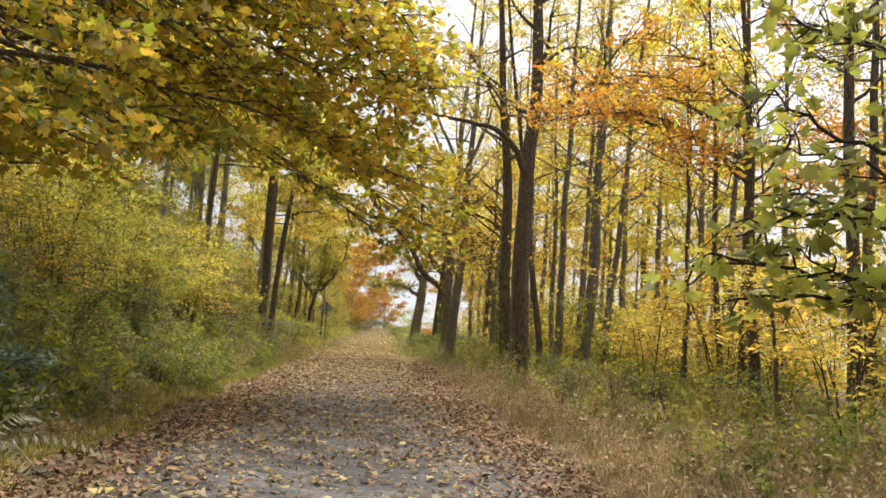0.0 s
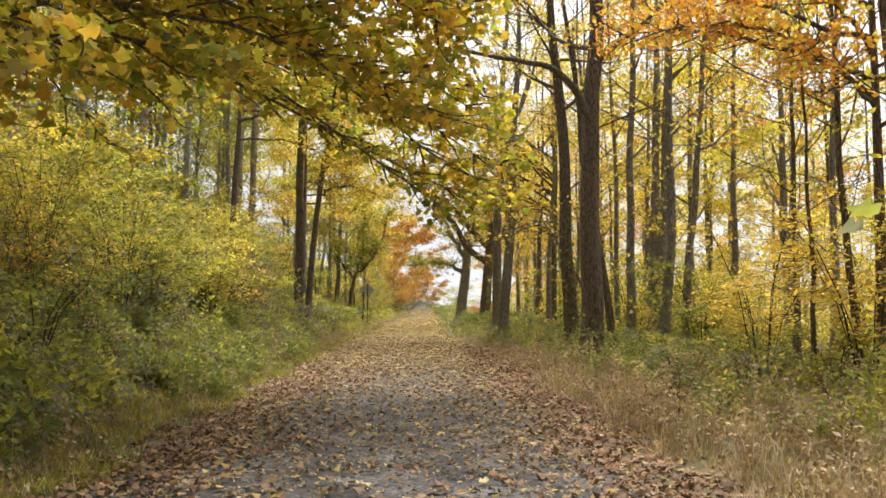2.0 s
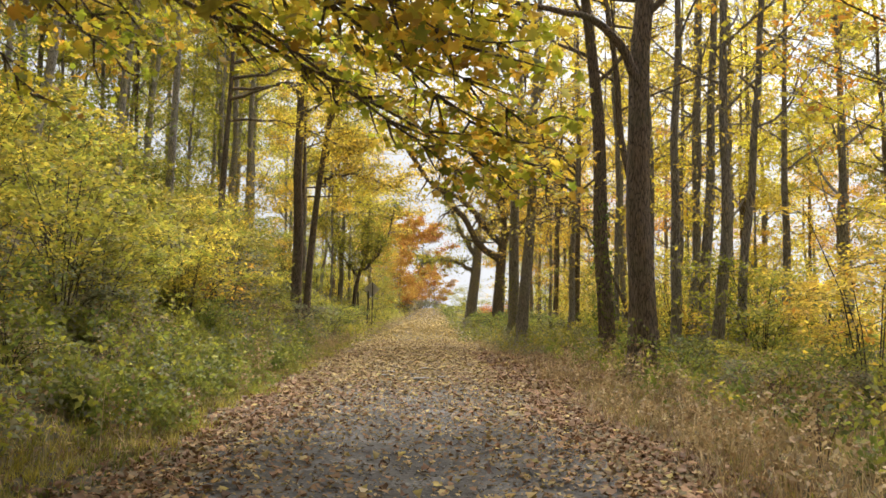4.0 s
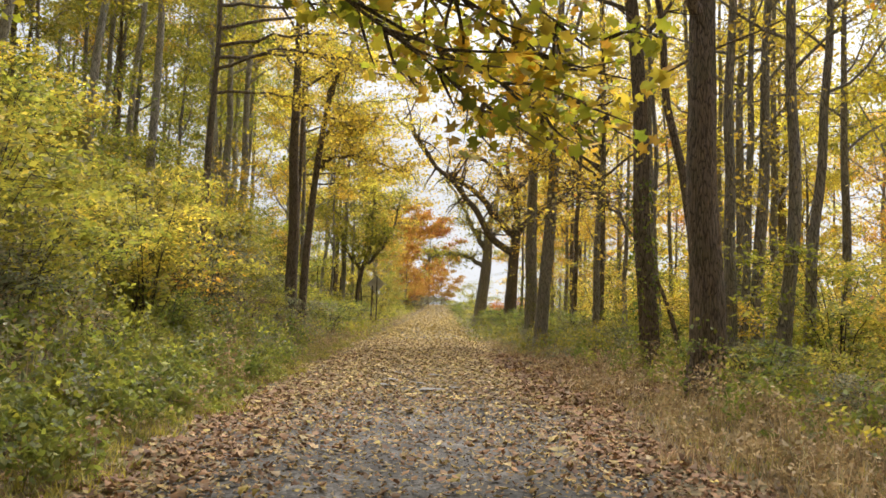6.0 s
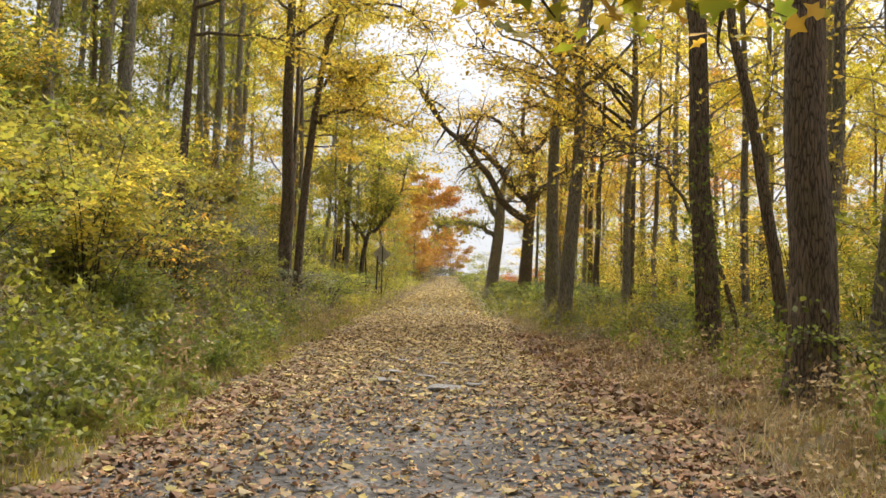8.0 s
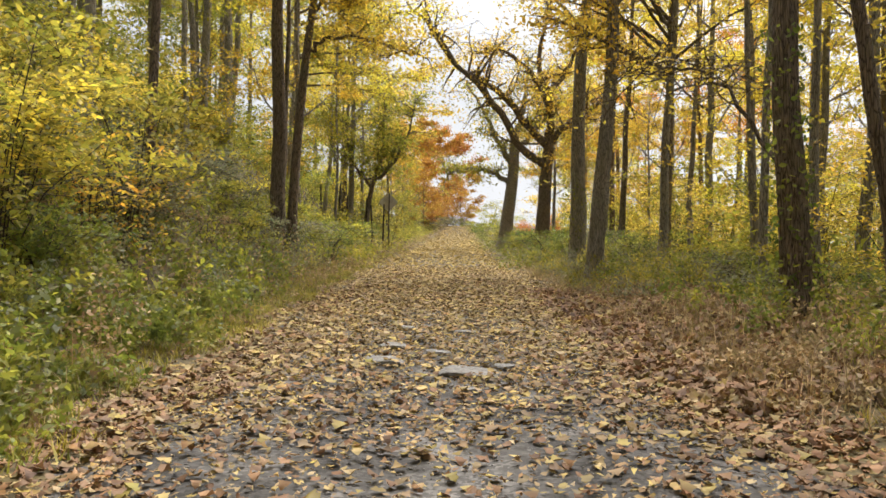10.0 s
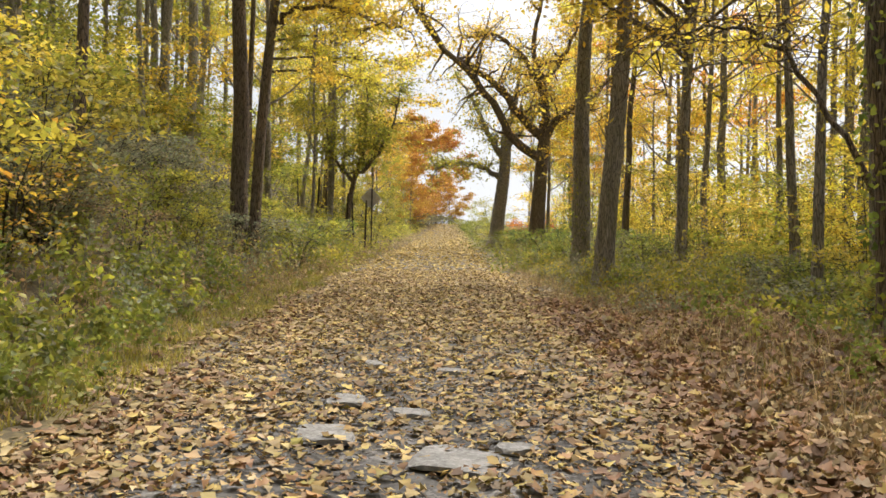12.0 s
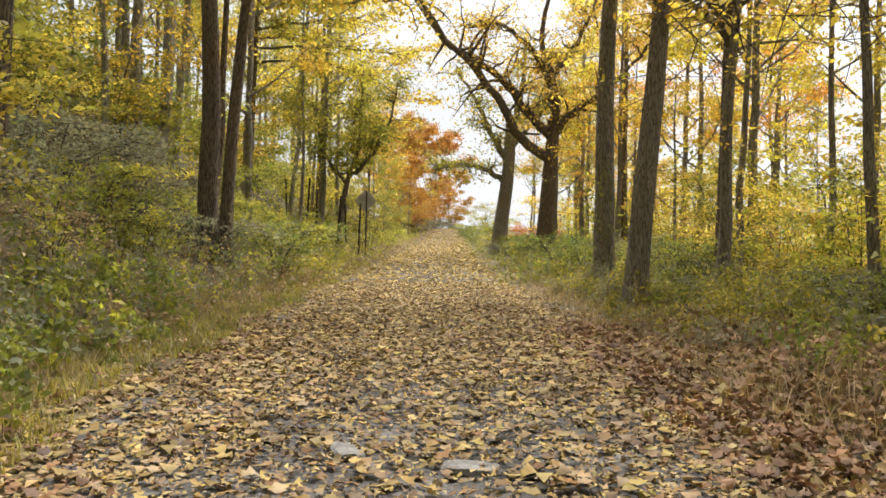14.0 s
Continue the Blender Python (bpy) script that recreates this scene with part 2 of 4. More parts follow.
# ---- mesh tools ----
class Builder:
    """Gathers vertices and faces with numpy, then makes one mesh."""

    def __init__(self):
        self.v, self.f, self.n = [], {}, 0

    def add(self, verts, faces):
        verts, faces = np.asarray(verts, float).reshape(-1, 3), np.asarray(faces, int)
        self.v.append(verts)
        self.f.setdefault(faces.shape[1], []).append(faces + self.n)
        self.n += len(verts)

    def mesh(self, name, material, smooth=True):
        me = bpy.data.meshes.new(name)
        verts = np.concatenate(self.v)
        groups = [np.concatenate(g) for g in self.f.values()]
        loops = np.concatenate([g.ravel() for g in groups])
        totals = np.concatenate([np.full(len(g), g.shape[1]) for g in groups])
        me.vertices.add(len(verts))
        me.vertices.foreach_set("co", verts.ravel().astype(np.float32))
        me.loops.add(len(loops))
        me.loops.foreach_set("vertex_index", loops.astype(np.int32))
        me.polygons.add(len(totals))
        starts = np.concatenate([[0], np.cumsum(totals)[:-1]])
        me.polygons.foreach_set("loop_start", starts.astype(np.int32))
        me.polygons.foreach_set("loop_total", totals.astype(np.int32))
        me.polygons.foreach_set("use_smooth", np.full(len(totals), smooth))
        me.materials.append(material)
        me.update(calc_edges=True)
        me.validate()
        return me


def part(name, builder, material, parent=None, label="", smooth=True):
    ob = new(name, builder.mesh(name, material, smooth))
    if parent is not None:
        ob.parent = parent
    if label:
        ob["label"] = label
    return ob


def spline(points, n):
    """A smooth line of n points through a few."""
    p = np.asarray(points, float)
    k = len(p)
    t = np.linspace(0, k - 1, n)
    i = np.clip(t.astype(int), 0, k - 2)
    u = (t - i)[:, None]
    a, b, c, d = p[np.clip(i - 1, 0, k - 1)], p[i], p[i + 1], p[np.clip(i + 2, 0, k - 1)]
    return 0.5 * (2 * b + (c - a) * u + (2 * a - 5 * b + 4 * c - d) * u ** 2 + (3 * b - a - 3 * c + d) * u ** 3)


def tube(b, path, radii, sides=8, rough=0.0, rng=None):
    path, radii = np.asarray(path, float), np.asarray(radii, float)
    k = len(path)
    tan = np.gradient(path, axis=0)
    tan /= np.linalg.norm(tan, axis=1)[:, None] + 1e-9
    ref = np.array([0.3, 0.9, 0.31]) if abs(tan[0][2]) > 0.7 else np.array([0.05, 0.04, 1.0])
    side = np.cross(tan, ref)
    side /= np.linalg.norm(side, axis=1)[:, None] + 1e-9
    other = np.cross(tan, side)
    ang = np.linspace(0, 2 * np.pi, sides, endpoint=False)
    rr = np.repeat(radii[:, None], sides, 1)
    if rough and rng is not None:
        ripple = rng.standard_normal((k + 6, sides))
        ripple = sum(ripple[i:i + k] for i in range(7)) / 2.65
        rr = rr * (1 + rough * (0.5 * ripple + rng.standard_normal((1, sides)) * (0.4 if sides > 20 else 1.0)))
    v = path[:, None, :] + rr[..., None] * (np.cos(ang)[None, :, None] * side[:, None, :] + np.sin(ang)[None, :, None] * other[:, None, :])
    i, j = np.meshgrid(np.arange(k - 1), np.arange(sides), indexing="ij")
    j2 = (j + 1) % sides
    faces = np.stack([i * sides + j, i * sides + j2, (i + 1) * sides + j2, (i + 1) * sides + j], -1).reshape(-1, 4)
    b.add(v.reshape(-1, 3), faces)


def frames_for(rng, n, flat):
    """Random leaf directions: flat = 1 lies level, 0 points anywhere."""
    nor = rng.standard_normal((n, 3))
    nor /= np.linalg.norm(nor, axis=1)[:, None] + 1e-9
    nor = nor * (1 - flat) + np.array([0, 0, 1.0]) * flat
    nor /= np.linalg.norm(nor, axis=1)[:, None] + 1e-9
    d = rng.standard_normal((n, 3))
    d -= (d * nor).sum(1)[:, None] * nor
    d /= np.linalg.norm(d, axis=1)[:, None] + 1e-9
    return d, np.cross(nor, d), nor


# outlines of half leaves: along the leaf, and to its side
SLIVER = [(0.0, 0.06), (0.5, 0.36), (1.0, -0.12)]
PLAIN = [(0.0, 0.0), (0.45, 0.27), (1.0, 0.0), (0.45, -0.27)]
LOBED = [(0.0, 0.0), (0.12, 0.34), (0.36, 0.24), (0.52, 0.52), (0.66, 0.18), (1.0, 0.0), (0.66, -0.18), (0.52, -0.52), (0.36, -0.24), (0.12, -0.34)]
SOFT = [(0.0, 0.0), (0.1, 0.28), (0.34, 0.27), (0.5, 0.47), (0.7, 0.24), (1.0, 0.03), (0.74, -0.22), (0.48, -0.44), (0.36, -0.25), (0.12, -0.3)]
OVATE = [(0.0, 0.0), (0.2, 0.2), (0.55, 0.27), (1.0, 0.0), (0.55, -0.27), (0.2, -0.2)]


def leaves(b, rng, at, size, outline=PLAIN, flat=0.35, fold=0.18, curl=0.0):
    """A leaf at each place: a folded, curled blade of the outline."""
    at = np.asarray(at, float)
    n = len(at)
    d, s, nor = frames_for(rng, n, flat)
    size = np.broadcast_to(size, (n,))[:, None, None] * rng.uniform(0.55, 1.4, (n, 1, 1))
    o = np.array(outline)
    k = len(o)
    lift = np.abs(o[:, 1])[None, :, None] * fold * 2 * rng.uniform(-0.4, 1.4, (n, 1, 1))
    bend = ((o[:, 0] - 0.5) ** 2)[None, :, None] * curl * rng.uniform(-0.6, 1.6, (n, 1, 1))
    v = at[:, None, :] + size * (o[:, 0][None, :, None] * d[:, None, :] + o[:, 1][None, :, None] * s[:, None, :] + (lift + bend) * nor[:, None, :])
    if k < 5:
        f = np.arange(n)[:, None] * k + np.arange(k)[None, :]
    else:  # strip of quads across the midrib
        half = k // 2
        tri = [(0, 1, k - 1)]
        tri += [t for i in range(1, half - 1) for t in ((i, i + 1, k - i - 1), (i, k - i - 1, k - i))]
        tri += [(half - 1, half, half + 1)]
        f = (np.arange(n)[:, None, None] * k + np.array(tri)[None]).reshape(-1, 3)
    b.add(v.reshape(-1, 3), f)


def blades(b, rng, at, height, width, lean=0.5):
    """Grass blades and stalks: a bent, tapering strip each."""
    at = np.asarray(at, float)
    n = len(at)
    a = rng.uniform(0, 6.283, n)
    out = np.stack([np.cos(a), np.sin(a), np.zeros(n)], 1)
    side = np.stack([-np.sin(a), np.cos(a), np.zeros(n)], 1)
    h = (np.broadcast_to(height, (n,)) * rng.uniform(0.5, 1.35, n))[:, None]
    w = np.broadcast_to(width, (n,))[:, None] * 0.5
    ln = (lean * rng.uniform(0.2, 1.5, n))[:, None] * h
    up = np.array([0, 0, 1.0])
    mid = at + up * h * 0.6 + out * ln * 0.3
    tip = at + up * h * (1 - 0.25 * lean) + out * ln
    v = np.stack([at - side * w, at + side * w, mid - side * w * 0.8, mid + side * w * 0.8, tip], 1)
    base = np.arange(n)[:, None] * 5
    b.add(v.reshape(-1, 3), base + np.array([[0, 1, 3, 2]]))
    b.f.setdefault(3, []).append(base + np.array([[2, 3, 4]]) + (b.n - 5 * n))


def tufts(b, rng, at, height, width, lean=1.0, per=4):
    """Small tufts of short grass: a few narrow pointed blades from one root."""
    at = np.repeat(np.asarray(at, float), per, 0)
    n = len(at)
    at = at + rng.normal(0, 0.025, (n, 3)) * [1, 1, 0]
    a = rng.uniform(0, 6.283, n)
    h = (height * rng.uniform(0.4, 1.4, n))[:, None]
    out = np.stack([np.cos(a), np.sin(a), np.zeros(n)], 1)
    side = np.stack([-np.sin(a), np.cos(a), np.zeros(n)], 1) * width * 0.5
    tip = at + [0, 0, 1] * h + out * h * (lean * rng.uniform(0.1, 1.4, n))[:, None]
    b.add(np.stack([at - side, at + side, tip], 1).reshape(-1, 3), np.arange(3 * n).reshape(-1, 3))


# ---- trees ----
def grow(rng, r, height, lean=(0, 0), limb_from=0.35, limbs=12, limb_len=3.5, rise=0.6, subs=5, sides=10, crook=0.12, low_twigs=0, rings=30, fine=2):
    """Bark of a tapered, slightly crooked trunk with limbs and twigs, and the places where leaves grow."""
    b = Builder()
    k = 13
    f = np.linspace(0, 1, k)
    trunk = np.stack([lean[0] * f, lean[1] * f, height * f], 1)
    sway = np.cumsum(rng.standard_normal((k, 2)) * crook * height / 40, 0)
    trunk[:, :2] += sway - sway[0] - np.outer(f, sway[-1] - sway[0]) * 0.7
    low = np.array([[0, 0, -0.25], [0, 0, 0.12], [0, 0, 0.4]]) + trunk[0]
    path = spline(np.concatenate([low[:1], trunk]), rings)
    hf = np.clip(path[:, 2] / height, 0, 1)
    rad = r * (1 - 0.8 * hf ** 0.9) * (1 + 0.45 * np.exp(-np.clip(path[:, 2], 0, None) / 0.25))
    tube(b, path, rad, sides, 0.05, rng)
    anchors = []

    def limb(start, az, length, r0, up0, depth):
        d = np.array([math.cos(az), math.sin(az), up0])
        d /= np.linalg.norm(d)
        pts, n = [start], 5
        for i in range(n):
            d = d + rng.standard_normal(3) * 0.20 + np.array([0, 0, 0.10 if depth == 0 else 0.0])
            d /= np.linalg.norm(d)
            pts.append(pts[-1] + d * length / n)
        p = spline(pts, 7 if depth == 0 else 4)
        tube(b, p, np.linspace(r0, max(0.004, r0 * 0.22), len(p)), 5 if depth == 0 else 3)
        if depth == 0:
            for s in range(subs):
                q = p[int(rng.integers(2, len(p)))]
                limb(q, az + rng.uniform(-1.3, 1.3), length * rng.uniform(0.25, 0.5), r0 * 0.4, rng.uniform(-0.2, 0.9), 1)
            anchors.extend(p[4:])
        else:
            anchors.extend(p[2:])
            for s in range(fine):
                q = p[int(rng.integers(1, len(p)))]
                tip = q + (d * 0.5 + rng.standard_normal(3) * [0.5, 0.5, 0.22]) * length * 0.55
                w = spline([q, (q + tip) / 2 + rng.standard_normal(3) * 0.06, tip], 4)
                tube(b, w, [0.007, 0.006, 0.004, 0.003], 3)
                anchors.extend(w[1:])

    for i in range(limbs):
        h = limb_from + (0.97 - limb_from) * (i + rng.uniform(0, 0.9)) / limbs
        start = np.array([np.interp(h * height, path[:, 2], path[:, c]) for c in range(3)])
        L = limb_len * (1.15 - 0.75 * h) * rng.uniform(0.6, 1.2)
        limb(start, i * 2.4 + rng.uniform(-0.5, 0.5), L, max(0.014, r * (1 - 0.8 * h) * 0.42), rise * rng.uniform(0.6, 1.5), 0)
    for i in range(low_twigs):
        h = rng.uniform(0.12, limb_from)
        start = np.array([np.interp(h * height, path[:, 2], path[:, c]) for c in range(3)])
        limb(start, rng.uniform(0, 6.28), rng.uniform(0.8, 2.0), 0.016, rng.uniform(0.0, 0.7), 1)
    return b, np.array(anchors)


def crown_of(rng, anchors, count, size, spread=0.3, outline=SLIVER, flat=0.3, layer=0.7, clump=1.6):
    b = Builder()
    if count > 0 and len(anchors):
        # leaves sit in uneven clumps, some twigs nearly bare
        weight = rng.uniform(0, 1, len(anchors)) ** clump
        pick = rng.choice(len(anchors), count, p=weight / weight.sum())
        at = anchors[pick] + rng.standard_normal((count, 3)) * np.array([spread, spread, spread * layer])
        leaves(b, rng, at, size, outline, flat)
    return b


def tree(x, y, r, height, bark_mat, leaf_mat, count, label, seed, lean=(0, 0), leaf=0.13, spread=0.32, group="", extra=(), shape=SLIVER, **kw):
    rng = np.random.default_rng(seed)
    root = tagged(new("tree"), label, "tree", group)
    root.location = (x, y, float(ground_z(x, y)))
    b, anchors = grow(rng, r, height, lean, **kw)
    for r0, pts in extra:
        q = spline(pts, 14)
        q[2:-1] += rng.standard_normal((11, 3)) * 0.025
        tube(b, q, np.linspace(r0, r0 * 0.3, 14), 8, 0.05, rng)
        anchors = np.concatenate([anchors, q[8:]])
    part("trunk", b, bark_mat, root)
    if count:
        part("crown", crown_of(rng, anchors, count, leaf, spread, shape, 0.45, 0.45, clump=2.4), leaf_mat, root)
    return root


# ---- the large structure: ground and track ----
def sheet():
    b = Builder()
    xs = np.concatenate([[-1500, -600, -250, -120, -80, -60], np.arange(-45, -12, 1.5), np.arange(-12, 12, 0.35), np.arange(12, 45, 1.5), [60, 80, 120, 250, 600, 1500]])
    ys = np.concatenate([[-190, -120, -80, -50], np.arange(-30, 60, 0.5), np.arange(60, 180, 2), [190, 210, 240, 300, 400, 600, 1000, 2000, 2900]])
    X, Y = np.meshgrid(xs, ys)
    Z = ground_z(X, Y)
    k = len(xs)
    i, j = np.meshgrid(np.arange(len(ys) - 1), np.arange(k - 1), indexing="ij")
    f = np.stack([i * k + j, i * k + j + 1, (i + 1) * k + j + 1, (i + 1) * k + j], -1).reshape(-1, 4)
    b.add(np.stack([X, Y, Z], -1), f)
    return b


ground = tagged(part("ground", sheet(), soil), "leafy brown woodland soil rising to a bank", "ground", kind="structure")


def track():
    b = Builder()
    rng = np.random.default_rng(5)
    ys = np.concatenate([np.arange(-25, 60, 0.25), np.arange(60, 175, 1.0)])
    us = np.linspace(-1, 1, 31)
    wl = 2.45 + 0.18 * np.sin(ys * 0.7) + 0.12 * np.sin(ys * 1.9 + 1)
    wr = 2.35 + 0.18 * np.sin(ys * 0.6 + 2) + 0.12 * np.sin(ys * 2.1)
    X = road_x(ys)[:, None] + np.where(us < 0, us * wl[:, None], us * wr[:, None])
    Y = np.repeat(ys[:, None], len(us), 1)
    Z = ground_z(X, Y) + 0.05 * (1 - np.abs(us) ** 6) - 0.03 * np.abs(us) ** 6 + 0.006 * rng.standard_normal(X.shape)
    k = len(us)
    i, j = np.meshgrid(np.arange(len(ys) - 1), np.arange(k - 1), indexing="ij")
    f = np.stack([i * k + j, i * k + j + 1, (i + 1) * k + j + 1, (i + 1) * k + j], -1).reshape(-1, 4)
    b.add(np.stack([X, Y, Z], -1), f)
    return b


road = tagged(part("road", track(), gravel), "grey gravel track strewn with fallen leaves", "track", kind="structure")


def road_top(x, y):
    u = np.clip(np.abs(x - road_x(y)) / 2.4, 0, 1)
    return ground_z(x, y) + 0.05 * (1 - u ** 6) - 0.03 * u ** 6

# ---- the trees beside the track ----
DARK = "tall tree with dark furrowed bark and sparse yellow leaves"
GREY = "slender grey-barked tree with yellow-green leaves on the bank"
# x, y, radius, height, lean at the top, kind
RIGHT = [
    (4.22, 23.35, 0.28, 20, (0.3, 0.3), 7), (4.78, 28.6, 0.22, 20, (-1.1, 0.2), 8), (5.9, 28.0, 0.12, 18, (-2.2, 0.3), 6),
    (7.2, 27.5, 0.15, 18, (0.9, 0), 6), (8.1, 28.2, 0.14, 18, (1.6, 0), 7), (5.95, 40.5, 0.14, 15, (0.3, 0), 7),
    (3.85, 39.2, 0.235, 20, (0.9, 0.2), 7), (3.95, 42.8, 0.26, 20, (0.7, -0.3), 7), (12.8, 46.0, 0.155, 16, (0.6, 0), 6),
    (8.4, 13.8, 0.14, 15, (-0.2, 0), 4), (9.0, 14.4, 0.12, 15, (0.4, 0), 4), (8.1, 16.9, 0.13, 13, (-0.5, 0), 5),
    (7.9, 18.1, 0.08, 12, (-0.2, 0), 5), (7.0, 18.0, 0.05, 8, (0.0, 0), 4), (8.25, 21.2, 0.08, 9, (0.1, 0), 5),
    (6.3, 12.3, 0.035, 6, (-0.4, 0), 3), (6.6, 28.9, 0.15, 18, (0.3, 0), 6), (8.3, 31.4, 0.17, 19, (1.0, 0), 6),
    (7.95, 31.6, 0.12, 18, (0.8, 0), 6), (7.7, 34.4, 0.12, 17, (-0.4, 0), 6), (9.4, 36.0, 0.17, 19, (0.6, 0), 6),
    (6.2, 33.5, 0.10, 17, (-0.3, 0), 6), (7.4, 37.0, 0.11, 17, (-0.5, 0), 6), (11.5, 26.0, 0.13, 16, (0.6, 0), 6),
    (10.8, 21.0, 0.11, 14, (0.5, 0), 5), (11.4, 17.0, 0.09, 12, (0.3, 0), 5), (10.2, 40.0, 0.14, 16, (0.5, 0), 6),
    (8.4, 46.0, 0.12, 15, (0.4, 0), 6), (9.6, 43.0, 0.10, 14, (-0.4, 0), 6), (11.9, 34.0, 0.15, 17, (0.5, 0), 6),
]
BRANCH = [(0.11, [(-0.05, 0, 6.2), (-0.35, -0.1, 6.75), (-0.8, -0.3, 7.15), (-1.5, -0.5, 7.3), (-2.4, -0.7, 7.35), (-3.5, -0.9, 7.5)])]
def ivy(root, r, top, count, seed):
    """Ivy leaves that cling to a trunk."""
    g = np.random.default_rng(seed)
    h = top * g.uniform(0, 1, count) ** 1.3
    a = g.uniform(0, 6.283, count)
    d = r * np.interp(h, [0, 0.4, top], [1.35, 1.05, 0.95]) + g.uniform(0.0, 0.09, count)
    b = Builder()
    leaves(b, g, np.stack([np.cos(a) * d - 0.055 * h, np.sin(a) * d, h], 1), 0.09, OVATE, 0.15)
    part("ivy", b, leaf_green, root, "green ivy climbing the trunk")


FORKS = [(0.10, [(0.3, 0, 8.5), (-0.5, 0, 10.5), (-1.6, 0, 13), (-2.4, 0, 17)]), (0.09, [(0.4, 0, 9.5), (1.2, 0, 11.5), (1.8, 0, 14), (2.8, 0, 18)]), (0.06, [(0.3, 0, 7.4), (-1.0, -0.2, 8.6), (-2.2, -0.3, 9.2), (-3.2, -0.3, 10.6)])]
for i, (x, y, r, h, lean, limbs) in enumerate(RIGHT):
    young = i in (9, 11, 14, 25)
    frm = 0.5 if i == 15 else 0.34
    bark_m = bark_dark if i < 3 or 8 < i < 16 else bark_grey
    grown = tree(x, y, r, h, bark_m, leaf_orange if young else leaf_yellow, 200 if i == 15 else 3000 if y > 33 else 2300 if i < 9 else 1200,
         "young maple with a dark trunk and orange leaves" if young else DARK, 100 + i, lean,
         leaf=0.125 if i > 2 else 0.1, spread=0.16, shape=PLAIN, extra=BRANCH if i == 0 else FORKS if i in (6, 7) else (), limb_from=frm, limbs=limbs + (8 if i < 9 else 5), limb_len=3.2 if young else 4.2, subs=6 if i < 24 else 5,
         low_twigs=0 if i < 2 else 5 if r > 0.06 else 2, fine=3 if i < 9 else 1, sides=44 if i < 2 or i in (6, 7) else 14 if i < 9 else 8, rings=150 if i < 2 or i in (6, 7) else 30)
    if i in (0, 1, 7):
        ivy(grown, r, (1.2, 4.2, 3.0)[(0, 1, 7).index(i)], (220, 620, 420)[(0, 1, 7).index(i)], i)

LEFT = [
    (-5.25, 42.3, 0.25, 20, (-0.4, 0)), (-5.35, 43.6, 0.10, 17, (0.0, 0)), (-10.0, 51.0, 0.22, 21, (-0.1, 0)), (-10.8, 52.0, 0.17, 20, (-0.9, 0)),
    (-9.9, 52.6, 0.24, 21, (1.0, 0)), (-10.1, 39.5, 0.19, 19, (-0.2, 0)), (-9.8, 47.5, 0.12, 17, (-0.3, 0)), (-10.9, 36.1, 0.19, 18, (0.9, 0)),
    (-12.1, 43.0, 0.16, 18, (0.8, 0)), (-12.0, 54.6, 0.14, 18, (0, 0)), (-11.0, 58.0, 0.19, 20, (1.0, 0)), (-12.2, 61.0, 0.2, 20, (0.6, 0)),
    (-11.9, 31.6, 0.18, 17, (1.8, 0)), (-13.0, 27.0, 0.14, 16, (0.9, 0)), (-12.6, 29.0, 0.13, 17, (1.5, 0)), (-10.2, 23.0, 0.11, 15, (1.6, 0)),
    (-11.8, 21.0, 0.13, 15, (0.6, 0)), (-14.5, 35.0, 0.14, 17, (0.5, 0)), (-14.0, 45.0, 0.14, 18, (0.3, 0)), (-7.4, 55.0, 0.12, 17, (0.5, 0)),
    (-6.4, 60.0, 0.12, 17, (0.8, 0)), (-12.5, 15.0, 0.14, 15, (0.4, 0)),
]
for i, (x, y, r, h, lean) in enumerate(LEFT):
    tree(x, y, r, h, bark_pale if i > 1 else bark_dark, (leaf_lime, leaf_yellow, leaf_lime)[i % 3], 4600 if i < 5 else 4400, GREY, 200 + i, lean,
         leaf=0.15, spread=0.2, shape=PLAIN, limb_from=0.42, limbs=13, limb_len=3.8, low_twigs=2, sides=24 if i < 2 else 10, rings=90 if i < 2 else 30)


def crooked_tree(name_label, x, y, trunk, r, limbs, bark_mat, leaf_mat, count, seed, leaf=0.14, spread=0.4):
    """A tree whose big limbs are given as a few points each, in metres from its foot."""
    rng = np.random.default_rng(seed)
    root = tagged(new("tree"), name_label, "tree")
    root.location = (x, y, float(ground_z(x, y)))
    b, anchors = Builder(), []
    p = spline(trunk, 40)
    tube(b, p, np.linspace(r, r * 0.6, 40) * (1 + 0.5 * np.exp(-np.clip(p[:, 2], 0, None) / 0.4)), 20, 0.05, rng)
    for r0, pts in limbs:
        q = spline(pts, 16)
        q[1:-1] += rng.standard_normal((14, 3)) * 0.045
        tube(b, q, np.linspace(r0, r0 * 0.25, 16), 7, 0.06, rng)
        length = np.linalg.norm(q[-1] - q[0])
        for s in range(19):
            k = int(rng.integers(3, 16))
            d = rng.standard_normal(3) * np.array([1, 1, 0.6]) + np.array([0, 0, 0.45])
            d /= np.linalg.norm(d)
            L = length * rng.uniform(0.12, 0.36)
            w = [q[k]]
            for _ in range(4):
                d = d + rng.standard_normal(3) * 0.35
                d /= np.linalg.norm(d)
                w.append(w[-1] + d * L / 4)
            w = spline(w, 7)
            tube(b, w, np.linspace(r0 * 0.32, 0.008, 7), 4)
            anchors.extend(w[1:])
            for _ in range(4):
                e = w[int(rng.integers(2, 7))]
                f = e + rng.standard_normal(3) * [0.4, 0.4, 0.25]
                t2 = spline([e, f, f + (f - e) * 0.6 + rng.standard_normal(3) * 0.35], 4)
                tube(b, t2, np.linspace(0.012, 0.004, 4), 3)
                anchors.extend(t2[1:])
    part("trunk", b, bark_mat, root)
    part("crown", crown_of(rng, np.array(anchors), count, leaf, spread * 0.6, PLAIN, 0.45, 0.5, clump=2.2), leaf_mat, root)
    return root


